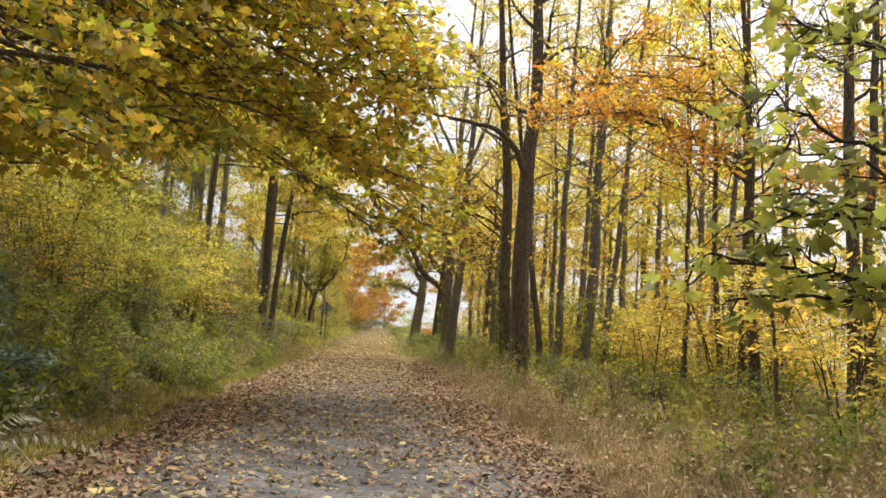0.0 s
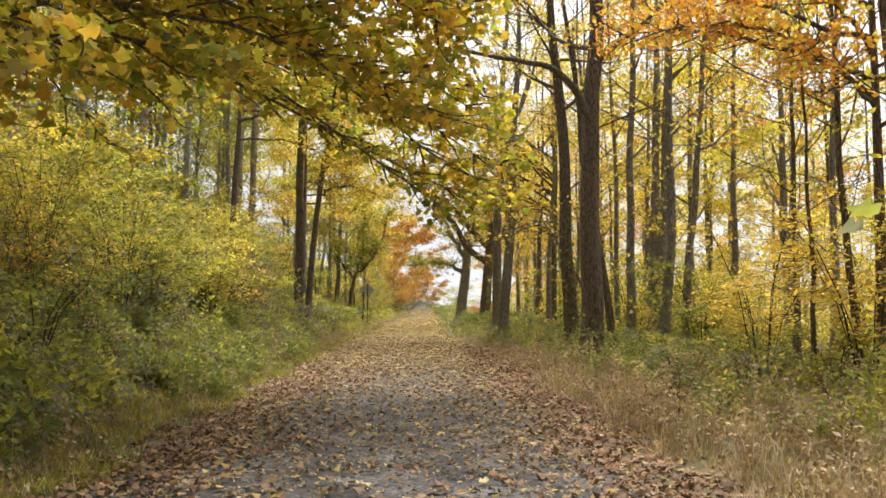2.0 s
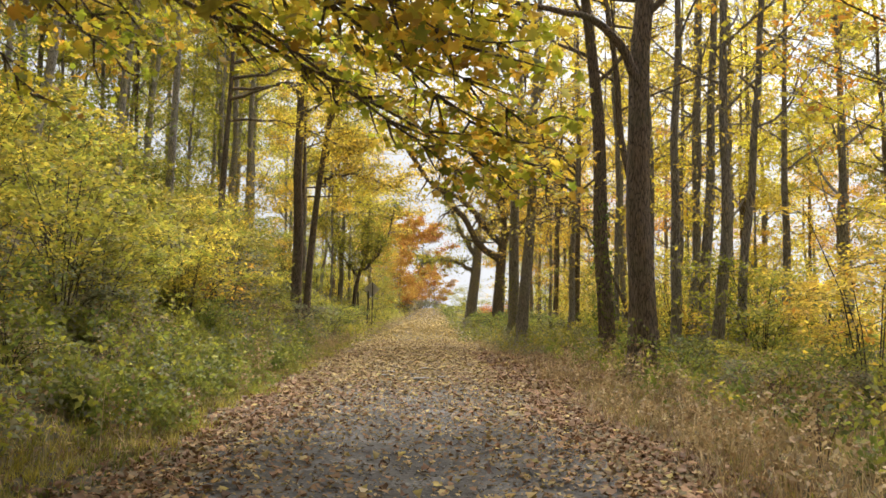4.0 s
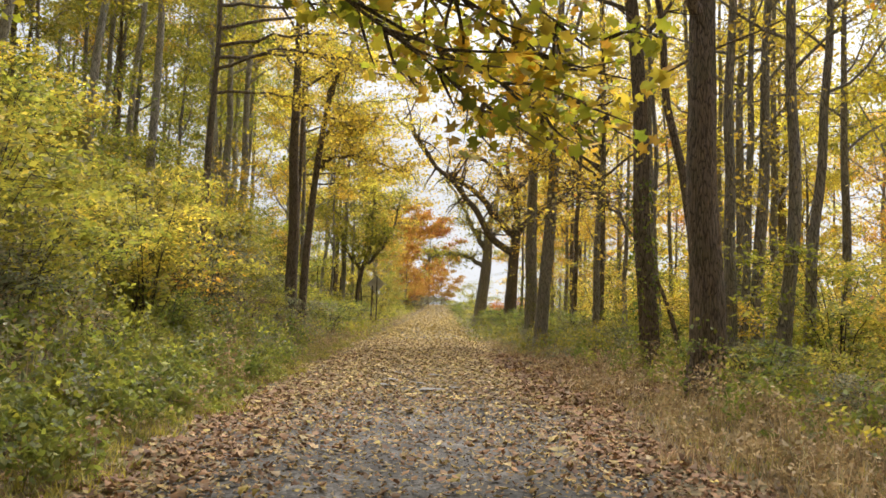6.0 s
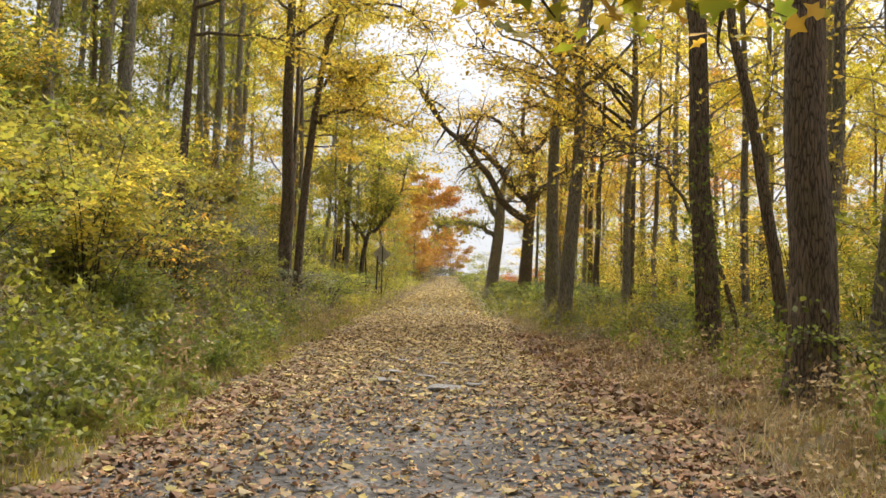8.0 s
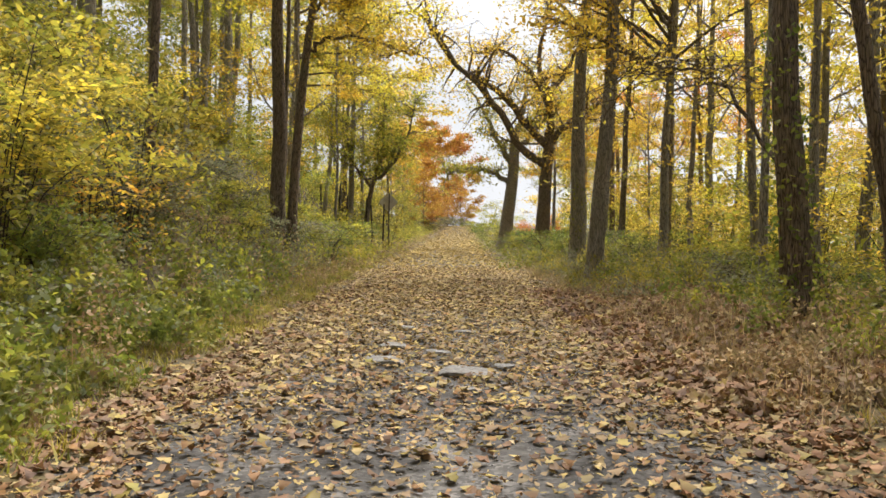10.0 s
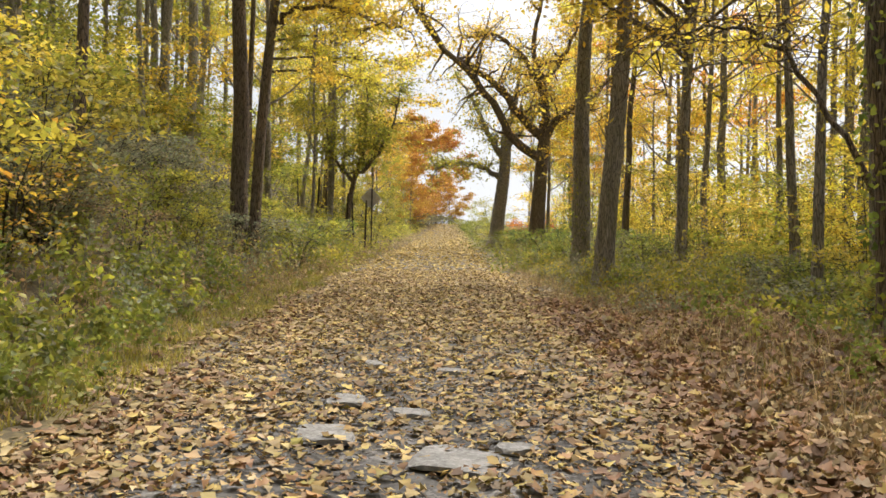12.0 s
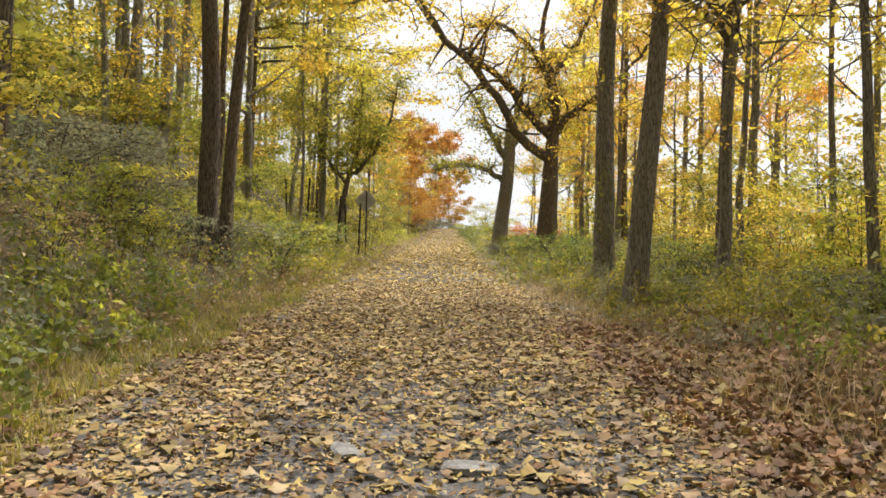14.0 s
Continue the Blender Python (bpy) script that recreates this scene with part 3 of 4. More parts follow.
# the old oak whose limbs arch over the track
crooked_tree("old crooked oak with dark arching limbs and yellow leaves", 5.0, 60.0, [(0, 0, -0.3), (0, 0, 1.5), (0.15, 0, 4), (0.3, 0, 6.2)], 0.42, [
    (0.24, [(0.2, 0, 4.6), (-1.2, -0.3, 5.5), (-2.3, -0.6, 7.2), (-3.4, -0.9, 8.6), (-4.6, -1.0, 9.6), (-6.0, -1.0, 11.6), (-7.2, -1.0, 12.8)]),
    (0.24, [(0.25, 0, 5.6), (-0.7, 0.3, 6.6), (-2.0, 0.3, 8.2), (-3.6, 0.2, 9.3), (-4.8, 0.1, 9.9), (-6.4, 0, 12.5)]),
    (0.26, [(0.3, 0, 6.0), (0.3, 0.2, 8), (-0.3, 0.2, 10), (0.2, 0, 13)]),
    (0.2, [(0.3, 0, 5.8), (1.4, 0, 7.0), (2.6, -0.3, 7.8), (4.2, -0.4, 9.6)]),
    (0.16, [(0.3, 0, 7.5), (-0.8, -0.6, 9.4), (-2.4, -1.0, 10.4), (-3.6, -1.0, 10.2)]),
    (0.16, [(0.3, 0, 8.5), (1.4, 0.6, 10.2), (2.4, 0.8, 12.4)])], bark_dark, leaf_yellow, 7500, 301, 0.15, 0.4)
crooked_tree("old leaning tree with grey bark beside the track", 4.1, 74.0, [(0, 0, -0.3), (0.15, 0, 2), (0.5, 0, 5), (0.6, 0, 8)], 0.5, [
    (0.2, [(0.4, 0, 4.4), (-1.0, 0, 5.2), (-2.4, -0.3, 5.4), (-4.0, -0.3, 5.0)]),
    (0.22, [(0.5, 0, 5.5), (-0.6, 0, 7.4), (-1.6, 0, 9.4), (-2.8, 0, 11.4)]),
    (0.24, [(0.6, 0, 7.5), (1.2, 0, 10), (1.4, 0, 13)]),
    (0.18, [(0.6, 0, 6.5), (2.2, 0, 8.4), (3.4, 0, 10.2)])], bark_grey, leaf_lime, 6000, 302, 0.18, 0.55)
crooked_tree("thin dark tree arching over the track", -4.85, 42.0, [(0, 0, -0.2), (0.15, 0, 3.2), (0.45, 0, 6.6), (0.75, 0, 8.8)], 0.155, [
    (0.085, [(0.75, 0, 8.8), (1.3, -0.2, 10.0), (2.4, -0.4, 10.3), (3.6, -0.5, 10.0), (4.3, -0.5, 9.4)]),
    (0.08, [(0.75, 0, 8.8), (1.5, 0, 11.0), (3.0, 0.2, 13.0), (4.2, 0.3, 15.0)]),
    (0.07, [(0.5, 0, 6.2), (1.2, -0.3, 6.5), (2.4, -0.4, 6.4), (3.8, -0.5, 6.0)]),
    (0.06, [(0.6, 0, 7.4), (1.3, -0.4, 8.0), (2.0, -0.5, 7.4), (2.6, -0.5, 7.9)])], bark_dark, leaf_yellow, 8000, 303, 0.13, 0.5)
crooked_tree("low tree with limbs bending up over the track edge", -4.4, 62.0, [(0, 0, -0.2), (0.1, 0, 2), (0.4, 0, 3.6)], 0.17, [
    (0.12, [(0.4, 0, 3.5), (1.4, -0.3, 4.4), (2.2, -0.3, 6.0), (2.6, -0.3, 8.0)]),
    (0.1, [(0.3, 0, 3.2), (-0.8, 0, 4.6), (-1.4, 0, 7.0)]),
    (0.1, [(0.4, 0, 3.6), (0.9, 0.4, 5.6), (0.8, 0.5, 8.5)])], bark_dark, leaf_lime, 6000, 304, 0.16, 0.55)
# thin stem bowing over from the right-hand wood
crooked_tree("thin bowed sapling with dark bark", 6.2, 30.6, [(0, 0, -0.15), (-0.35, 0.2, 1.5), (-0.8, 0.4, 2.7)], 0.065, [
    (0.045, [(-0.8, 0.4, 2.7), (-1.4, 1.0, 3.9), (-1.9, 1.4, 4.4), (-2.5, 1.4, 4.4), (-3.2, 1.4, 4.0)])], bark_dark, leaf_yellow, 260, 306, 0.12, 0.3)


# ---- maples whose sprays hang over the track ----
def spray(b, anchors, rng, start, end, r0, sag=0.3, width=1.3, n=9, bare=0.25):
    """A level branch with side twigs, all in one layer."""
    start, end = np.array(start, float), np.array(end, float)
    mid = (start + end) / 2 + np.array([0, 0, sag]) + rng.standard_normal(3) * 0.15
    q = spline([start, mid, end], 14)
    q[2:-1] += rng.standard_normal((11, 3)) * 0.04
    tube(b, q, np.linspace(r0, 0.006, 14), 6)
    ax = (end - start) / np.linalg.norm(end - start)
    side = np.cross(ax, [0, 0, 1])
    for s in range(n):
        k = int(14 * (bare + (1 - bare) * s / n))
        sg = 1 if s % 2 else -1
        L = width * rng.uniform(0.5, 1.1) * (1.1 - 0.5 * s / n)
        tip = q[k] + ax * L * 0.7 + side * sg * L * 0.8 + np.array([0, 0, rng.uniform(-0.35, 0.1)])
        w = spline([q[k], (q[k] + tip) / 2 + rng.standard_normal(3) * 0.08, tip], 6)
        tube(b, w, np.linspace(r0 * 0.35 + 0.003, 0.003, 6), 3)
        anchors.extend(w[1:])
    anchors.extend(q[int(14 * bare) + 1:])


def maple(x, y, r, height, sprays, leaf_mat, count, label, seed, leaf=0.12, spread=0.22, second=None, outline=LOBED):
    rng = np.random.default_rng(seed)
    z0 = float(ground_z(x, y))
    root = tagged(new("maple_tree"), label, "tree")
    root.location = (x, y, z0)
    b, anchors, near = Builder(), [], []
    p = spline([(0, 0, -0.2), (0.1, 0, height * 0.3), (0.2, 0.1, height * 0.6), (0.1, 0, height)], 18)
    tube(b, p, np.linspace(r, r * 0.25, 18) * (1 + 0.4 * np.exp(-np.clip(p[:, 2], 0, None) / 0.3)), 10, 0.05, rng)
    off = np.array([x, y, z0])
    for h, end, w in sprays:
        s = np.array([np.interp(h, p[:, 2], p[:, c]) for c in range(3)])
        L = np.linalg.norm(np.array(end) - off - s)
        spray(b, anchors, rng, s, np.array(end) - off, 0.024 + 0.008 * min(L, 5.0), 0.05 * L, w, int(5 + 2.2 * L), 0.4)
    part("trunk", b, bark_twig if r < 0.1 else bark_dark, root)
    a = np.array(anchors)
    c = crown_of(rng, a, count, leaf, spread, outline, 0.5, 0.35, 2.0)
    part("crown", c, leaf_mat, root)
    if second:
        part("crown", crown_of(rng, a, count // 2, leaf, spread * 1.1, LOBED, 0.5, 0.35, 2.0), second, root, "leaves that have turned another colour")
    return root


maple(-7.4, 12.3, 0.20, 13, [
    (3.2, (-2.2, 12.6, 4.8), 1.5), (3.6, (-0.6, 14.2, 5.3), 1.6), (4.2, (0.3, 16.2, 5.3), 1.6), (4.6, (0.9, 18.2, 4.7), 1.4), (4.4, (0.2, 17.6, 5.6), 1.4),
    (4.9, (-1.6, 14.6, 6.1), 1.7), (5.4, (0.7, 15.6, 6.9), 1.8), (5.6, (-2.4, 12.2, 6.2), 1.7), (6.2, (0.9, 17.0, 7.9), 1.8), (6.4, (-2.2, 13.6, 7.4), 1.8),
    (3.0, (-4.4, 11.4, 4.3), 1.3), (2.4, (-3.9, 10.2, 4.1), 1.3), (2.2, (-4.7, 10.8, 3.8), 1.3), (2.6, (-3.2, 11.2, 4.3), 1.3), (2.4, (-5.0, 9.8, 4.3), 1.3), (3.5, (-3.6, 13.6, 5.0), 1.5), (3.8, (-3.4, 10.6, 5.4), 1.4), (4.8, (-4.2, 14.6, 6.2), 1.6), (6.8, (0.2, 13.6, 7.5), 1.9),
    (7.2, (-3.6, 12.0, 8.4), 1.8), (5.2, (-4.6, 9.8, 6.2), 1.5), (7.6, (-0.2, 15.0, 8.9), 1.8), (5.8, (-6.6, 8.8, 7.0), 1.5), (8.2, (-4.8, 14.8, 9.6), 1.8), (6.0, (0.2, 14.6, 6.2), 1.6), (7.0, (-0.6, 12.6, 6.9), 1.7), (6.6, (0.9, 16.2, 7.2), 1.7), (7.8, (-0.2, 13.2, 8.2), 1.7),
    (5.2, (0.8, 17.4, 6.2), 1.2), (5.8, (0.6, 16.8, 6.8), 1.2), (6.4, (0.5, 16.2, 7.4), 1.2), (6.9, (0.3, 15.6, 7.9), 1.2), (4.9, (1.2, 18.0, 5.7), 1.1), (7.3, (0.8, 17.2, 8.6), 1.2)],
    leaf_ochre, 9800, "broad maple with ochre leaves on level branches over the track", 401, leaf=0.16, spread=0.2, second=leaf_olive)
maple(-8.4, 14.6, 0.16, 13, [
    (4.0, (0.9, 18.4, 4.35), 1.2), (4.4, (1.7, 19.0, 4.5), 1.1), (4.2, (0.3, 17.8, 4.2), 1.0), (4.5, (1.5, 18.2, 5.0), 1.0), (4.1, (-0.1, 18.8, 4.9), 1.0), (5.0, (-1.4, 19.6, 6.4), 1.5), (5.6, (-3.0, 18.0, 6.8), 1.5),
    (6.4, (-2.2, 20.2, 7.8), 1.6), (7.2, (-3.8, 19.0, 9.0), 1.6),
    (4.6, (-4.6, 18.6, 6.0), 1.4), (5.2, (-5.0, 20.4, 6.8), 1.5), (5.8, (-4.0, 21.4, 7.8), 1.5), (4.2, (-5.8, 18.8, 5.4), 1.3), (6.6, (-4.6, 22.4, 9.0), 1.5)],
    leaf_olive, 3000, "maple leaning over the track with olive and ochre leaves", 402, leaf=0.14, spread=0.17, second=leaf_ochre)
maple(-7.4, 37.0, 0.14, 15, [
    (8.0, (-0.6, 36.0, 11.4), 1.8), (8.6, (0.2, 38.5, 12.6), 1.8), (7.2, (-2.2, 35.0, 10.4), 1.7), (9.4, (-1.2, 40.0, 13.6), 1.9), (9.8, (0.6, 36.5, 14.4), 1.8), (7.6, (-2.0, 39.5, 11.6), 1.7), (6.4, (-3.2, 37.0, 9.2), 1.6)],
    leaf_yellow, 3900, "maple with bright yellow leaves reaching high over the track", 405, leaf=0.15, spread=0.3, outline=PLAIN)
maple(6.5, 42.0, 0.155, 16, [
    (6.0, (2.6, 38.6, 8.8), 1.6), (6.8, (1.6, 39.6, 10.2), 1.7), (7.4, (2.4, 37.4, 11.2), 1.7), (8.4, (1.0, 40.6, 12.6), 1.8), (5.4, (4.6, 38.0, 7.6), 1.4), (7.8, (5.4, 37.0, 11.4), 1.6), (6.4, (8.6, 38.4, 9.6), 1.6),
    (6.2, (1.4, 36.6, 9.2), 1.2), (6.6, (0.9, 37.4, 10.0), 1.2), (7.0, (2.2, 36.2, 10.4), 1.2), (5.8, (2.4, 36.8, 8.2), 1.1), (7.6, (0.6, 38.0, 11.4), 1.3), (7.2, (3.2, 36.4, 9.8), 1.2)],
    leaf_yellow, 5200, "maple with bright yellow leaves beside the track", 406, leaf=0.15, spread=0.3, outline=PLAIN)
maple(-7.6, 57.0, 0.16, 16, [
    (6.0, (-2.6, 55.0, 9.8), 1.8), (6.6, (-1.4, 57.0, 11.2), 1.9), (7.4, (-2.2, 56.0, 12.6), 1.9), (8.4, (-0.8, 55.4, 14.0), 1.9), (9.0, (-2.6, 58.0, 15.0), 1.9), (9.6, (-0.6, 57.6, 16.2), 1.9), (7.0, (-4.0, 54.0, 11.0), 1.8), (8.0, (-4.4, 55.0, 13.4), 1.8)],
    leaf_yellow, 4000, "slender tree with yellow leaves on twigs reaching over the track", 407, leaf=0.16, spread=0.26, outline=PLAIN)
maple(-6.8, 72.0, 0.18, 15, [
    (6.0, (-1.6, 70.0, 10.6), 2.0), (6.8, (-0.4, 72.0, 12.4), 2.0), (7.8, (-1.8, 71.0, 14.4), 2.1), (8.6, (0.4, 73.0, 16.0), 2.1), (9.4, (-2.6, 70.0, 17.2), 2.1), (5.4, (-3.0, 69.0, 9.0), 1.8)],
    leaf_yellow, 3300, "tree with thin yellow leaves leaning towards the track", 408, leaf=0.2, spread=0.34, outline=PLAIN)
maple(7.2, 9.0, 0.05, 6.6, [
    (2.0, (3.75, 9.4, 2.9), 0.8), (2.4, (4.1, 9.0, 3.3), 0.9), (2.8, (4.5, 8.7, 3.7), 0.8), (1.6, (4.2, 9.2, 2.5), 0.7), (3.1, (4.7, 9.0, 4.3), 0.8),
    (3.6, (4.6, 9.6, 5.2), 0.9), (2.2, (5.4, 8.4, 2.9), 0.8), (4.2, (5.0, 9.0, 5.8), 0.9), (4.6, (4.7, 9.6, 6.3), 0.9), (1.8, (4.6, 8.8, 3.0), 0.8)],
    leaf_broad, 500, "young maple with large yellow-green leaves beside the track", 403, leaf=0.21, spread=0.17)
maple(8.6, 18.6, 0.12, 12, [
    (5.4, (4.4, 17.2, 7.2), 1.4), (5.8, (3.6, 18.6, 7.6), 1.5), (6.2, (5.4, 16.0, 7.8), 1.4), (6.6, (4.2, 19.0, 8.6), 1.5), (5.2, (6.2, 16.2, 6.6), 1.2), (7.2, (5.6, 17.0, 9.2), 1.5),
    (4.8, (10.4, 16.4, 6.2), 1.2), (6.0, (10.8, 18.0, 7.6), 1.3)],
    leaf_orange, 4600, "maple with bright orange leaves on level branches", 404, leaf=0.13, spread=0.26, outline=PLAIN)


# ---- woods behind: a few kinds, repeated ----
def far_kind(leaf_mat, bark_mat, count, label, seed, h=16, ll=4.4, frm=0.26, leaf=0.2, group="woods beyond the track"):
    rng = np.random.default_rng(seed)
    root = tagged(new("tree"), label, "tree", group)
    b, anchors = grow(rng, rng.uniform(0.12, 0.18), h, (rng.uniform(-0.8, 0.8), 0), frm, 12, ll, 0.6, 4, 5, fine=0)
    part("trunk", b, bark_mat, root)
    part("crown", crown_of(rng, anchors, count, leaf, 0.36, SLIVER, 0.45, 0.4), leaf_mat, root)
    return root


KINDS = [
    far_kind(leaf_yellow, bark_grey, 4800, "woodland tree with thin yellow leaves", 501),
    far_kind(leaf_lime, bark_grey, 6000, "woodland tree with yellow-green leaves", 502),
    far_kind(leaf_lime, bark_dark, 5600, "woodland tree with lime-coloured leaves and a dark trunk", 503, 14),
    far_kind(leaf_orange, bark_grey, 3400, "woodland tree with sparse orange leaves", 504, 13),
    far_kind(leaf_yellow, bark_dark, 2000, "nearly bare woodland tree with a few yellow leaves", 505, 18, 3.6, 0.4),
    far_kind(leaf_rust, bark_dark, 11000, "broad oak with dense rust-orange leaves", 506, 13, 6.4, 0.08, 0.3),
]
rng = np.random.default_rng(77)
used = set()


def put(kind, x, y, scale):
    m = pose(x, y, float(ground_z(x, y)) - 0.05, 0, 0, rng.uniform(0, 360))
    if kind not in used:
        used.add(kind)
        ob = KINDS[kind]
        ob.matrix_basis = m
    else:
        ob = copy_thing(KINDS[kind], m)
    ob.scale = (scale, scale, scale * rng.uniform(0.92, 1.1))


WOODS = [  # how many, x from, x to, y from, y to, kinds
    (13, -17, -12, 4, 62, (1, 2, 1, 0)), (21, -32, -17, 8, 90, (1, 2, 0, 1)), (12, -24, -13, 38, 80, (2, 1, 1)), (16, -14, -5, 62, 120, (0, 1, 0)), (3, -20, -4, -22, -4, (1, 0)),
    (9, 13, 19, 10, 55, (0, 4, 1, 4)), (12, 20, 38, 12, 90, (0, 3, 4, 0)), (10, 7, 15, 48, 76, (0, 4, 0, 3)), (9, 11, 30, 34, 70, (4, 0, 4)), (8, 8, 20, 78, 120, (0, 1, 3)), (2, 6, 16, -22, -4, (0, 3)),
]
for n, x0, x1, y0, y1, kinds in WOODS:
    for i in range(n):
        put(kinds[i % len(kinds)], rng.uniform(x0, x1), y0 + (y1 - y0) * (i + rng.uniform(0, 1)) / n, rng.uniform(0.8, 1.15))
for i in range(22):
    put((0, 1, 0, 3)[i % 4], rng.uniform(9, 27), 36 + 2.2 * i + rng.uniform(-1, 1), rng.uniform(0.4, 0.62))
for x, y, s in ((-2.6, 128, 1.0), (-5.0, 118, 0.85), (-4.4, 137, 1.1), (0.6, 152, 1.15), (3.0, 160, 0.9)):
    put(5, x, y, s)
for kind, x, y, s in ((3, -5.0, 96, 0.8), (2, -4.8, 86, 0.75), (1, 12.5, 98, 0.8), (0, 11.6, 88, 0.7), (0, -6.0, 50, 0.85), (1, -5.4, 56, 0.7), (0, -5.0, 67, 0.75), (1, -5.4, 74, 0.7),
                      (2, -4.4, 80, 0.5), (3, -4.6, 104, 0.75), (0, 6.4, 67, 0.75), (1, 10.0, 80, 0.8), (1, -3.8, 93, 0.45), (3, -3.2, 112, 0.6), (5, -2.4, 110, 0.6)):
    put(kind, x, y, s)


# ---- shrubs and undergrowth ----
def shrub_kind(leaf_mat, count, height, radius, label, seed, leaf=0.07, flat=0.55, stems=9, name="shrub"):
    """Arching stems from one foot, each with flat sprays of twigs that carry the leaves."""
    rg = np.random.default_rng(seed)
    root = tagged(new(name), label, "shrub")
    b, anchors = Builder(), []
    for i in range(stems):
        a = i * 2.4 + rg.uniform(-0.5, 0.5)
        R, H = radius * rg.uniform(0.35, 1.0), height * rg.uniform(0.5, 1.05)
        o = np.array([math.cos(a), math.sin(a), 0])
        q = spline([o * 0.08 - np.array([0, 0, 0.1]), o * R * 0.3 + [0, 0, H * 0.5], o * R * 0.7 + [0, 0, H * 0.88], o * R * 1.1 + [0, 0, H * rg.uniform(0.7, 0.95)]], 10)
        tube(b, q[::3], np.linspace(0.013, 0.004, 4), 3)
        anchors.extend(q[5:])
        for s in range(8):
            k = int(rg.integers(2, 10))
            way = o * rg.uniform(0.1, 0.8) + np.array([-o[1], o[0], 0]) * rg.uniform(-1, 1) + [0, 0, rg.uniform(-0.15, 0.3)]
            tip = q[k] + way * radius * rg.uniform(0.3, 0.6)
            w = spline([q[k], (q[k] + tip) / 2 + [0, 0, 0.05 * radius], tip], 6)
            tube(b, w[::5], [0.006, 0.002], 3)
            anchors.extend(w[2:])
    part("brushwood", b, bark_twig, root)
    part("foliage", crown_of(rg, np.array(anchors), int(count * 0.8), leaf, 0.085 * radius + 0.02, PLAIN, flat, 0.4, 1.3), leaf_mat, root)
    return root


SHRUBS = [
    shrub_kind(leaf_lime, 2600, 2.9, 1.8, "arching shrub with yellow-green leaves", 601, 0.115),
    shrub_kind(leaf_yellow, 2400, 3.0, 1.9, "arching shrub with bright yellow leaves", 602, 0.115),
    shrub_kind(leaf_green, 1500, 1.3, 1.1, "low shrub with green leaves", 603, 0.085),
    shrub_kind(leaf_sage, 2300, 1.2, 1.05, "low bramble with grey-green leaves", 604, 0.07),
    shrub_kind(leaf_lime, 2200, 1.1, 1.0, "low shrub with yellowing leaves", 605, 0.075),
    shrub_kind(leaf_dry, 1200, 1.1, 0.8, "withered brown shrub with curled leaves", 606, 0.05),
    shrub_kind(leaf_ochre, 1000, 2.2, 1.5, "rounded shrub with ochre leaves", 607, 0.1),
    shrub_kind(leaf_rust, 4600, 5.0, 3.2, "big rust-coloured bush at the end of the track", 609, 0.2),
    shrub_kind(leaf_yellow, 1500, 3.8, 1.5, "thin sapling with small yellow leaves", 608, 0.1, 0.6, 6),
    shrub_kind(leaf_blue, 2000, 1.5, 1.0, "bushy shrub with blue-green leaves", 611, 0.075),
    shrub_kind(leaf_red, 1800, 2.4, 1.5, "sumac shrub with red autumn leaves", 610, 0.12),
]
shrub_used = set()


def put_shrub(kind, x, y, s):
    m = pose(x, y, float(ground_z(x, y)) - 0.03, 0, 0, rng.uniform(0, 360))
    if kind not in shrub_used:
        shrub_used.add(kind)
        ob = SHRUBS[kind]
        ob.matrix_basis = m
    else:
        ob = copy_thing(SHRUBS[kind], m)
    ob.scale = (s, s, s * rng.uniform(0.85, 1.15))


PATCHES = [
    (16, -6.4, -5.0, 8, 40, (3, 5, 4, 2, 5, 6), 0.7, 1.05), (12, -9.0, -5.7, 6, 18, (0, 0, 6), 0.7, 0.95), (18, -9.0, -5.5, 18, 33, (0, 1, 0, 0, 6), 0.75, 1.1), (20, -9.6, -5.8, 30, 46, (3, 4, 3, 5, 3), 1.0, 1.45), (22, -13, -9, 8, 55, (0, 1, 0), 1.0, 1.4),
    (14, -6.2, -4.0, 40, 75, (3, 2, 4, 4), 0.8, 1.3), (16, -10, -6, 45, 105, (0, 0, 1), 0.9, 1.4), (16, -5.2, -3.0, 62, 132, (4, 0, 3, 0), 0.8, 1.2),
    (5, 5.6, 7.0, 9, 21, (3, 2, 5), 0.6, 0.8), (6, 4.8, 6.4, 19, 26, (2, 3, 4), 0.6, 0.85), (9, 5.8, 7.4, 26, 35, (3, 4, 2), 0.6, 0.95), (7, 4.6, 6.6, 35, 43, (2, 3, 4, 3, 5), 0.6, 0.95), (30, 6.6, 11.0, 9, 48, (8, 1, 4, 8, 0), 0.75, 1.1), (14, 11, 17, 12, 65, (8, 1, 8), 1.1, 1.6),
    (18, 3.6, 6, 42, 75, (2, 4, 3, 2), 0.8, 1.2), (10, 3.4, 6, 75, 130, (2, 4, 0), 0.8, 1.3), (10, 7, 13, 48, 95, (0, 1, 8), 1.0, 1.5),
]
for n, x0, x1, y0, y1, kinds, s0, s1 in PATCHES:
    for i in range(n):
        put_shrub(kinds[i % len(kinds)], rng.uniform(x0, x1), y0 + (y1 - y0) * (i + rng.uniform(0, 1)) / n, rng.uniform(s0, s1))


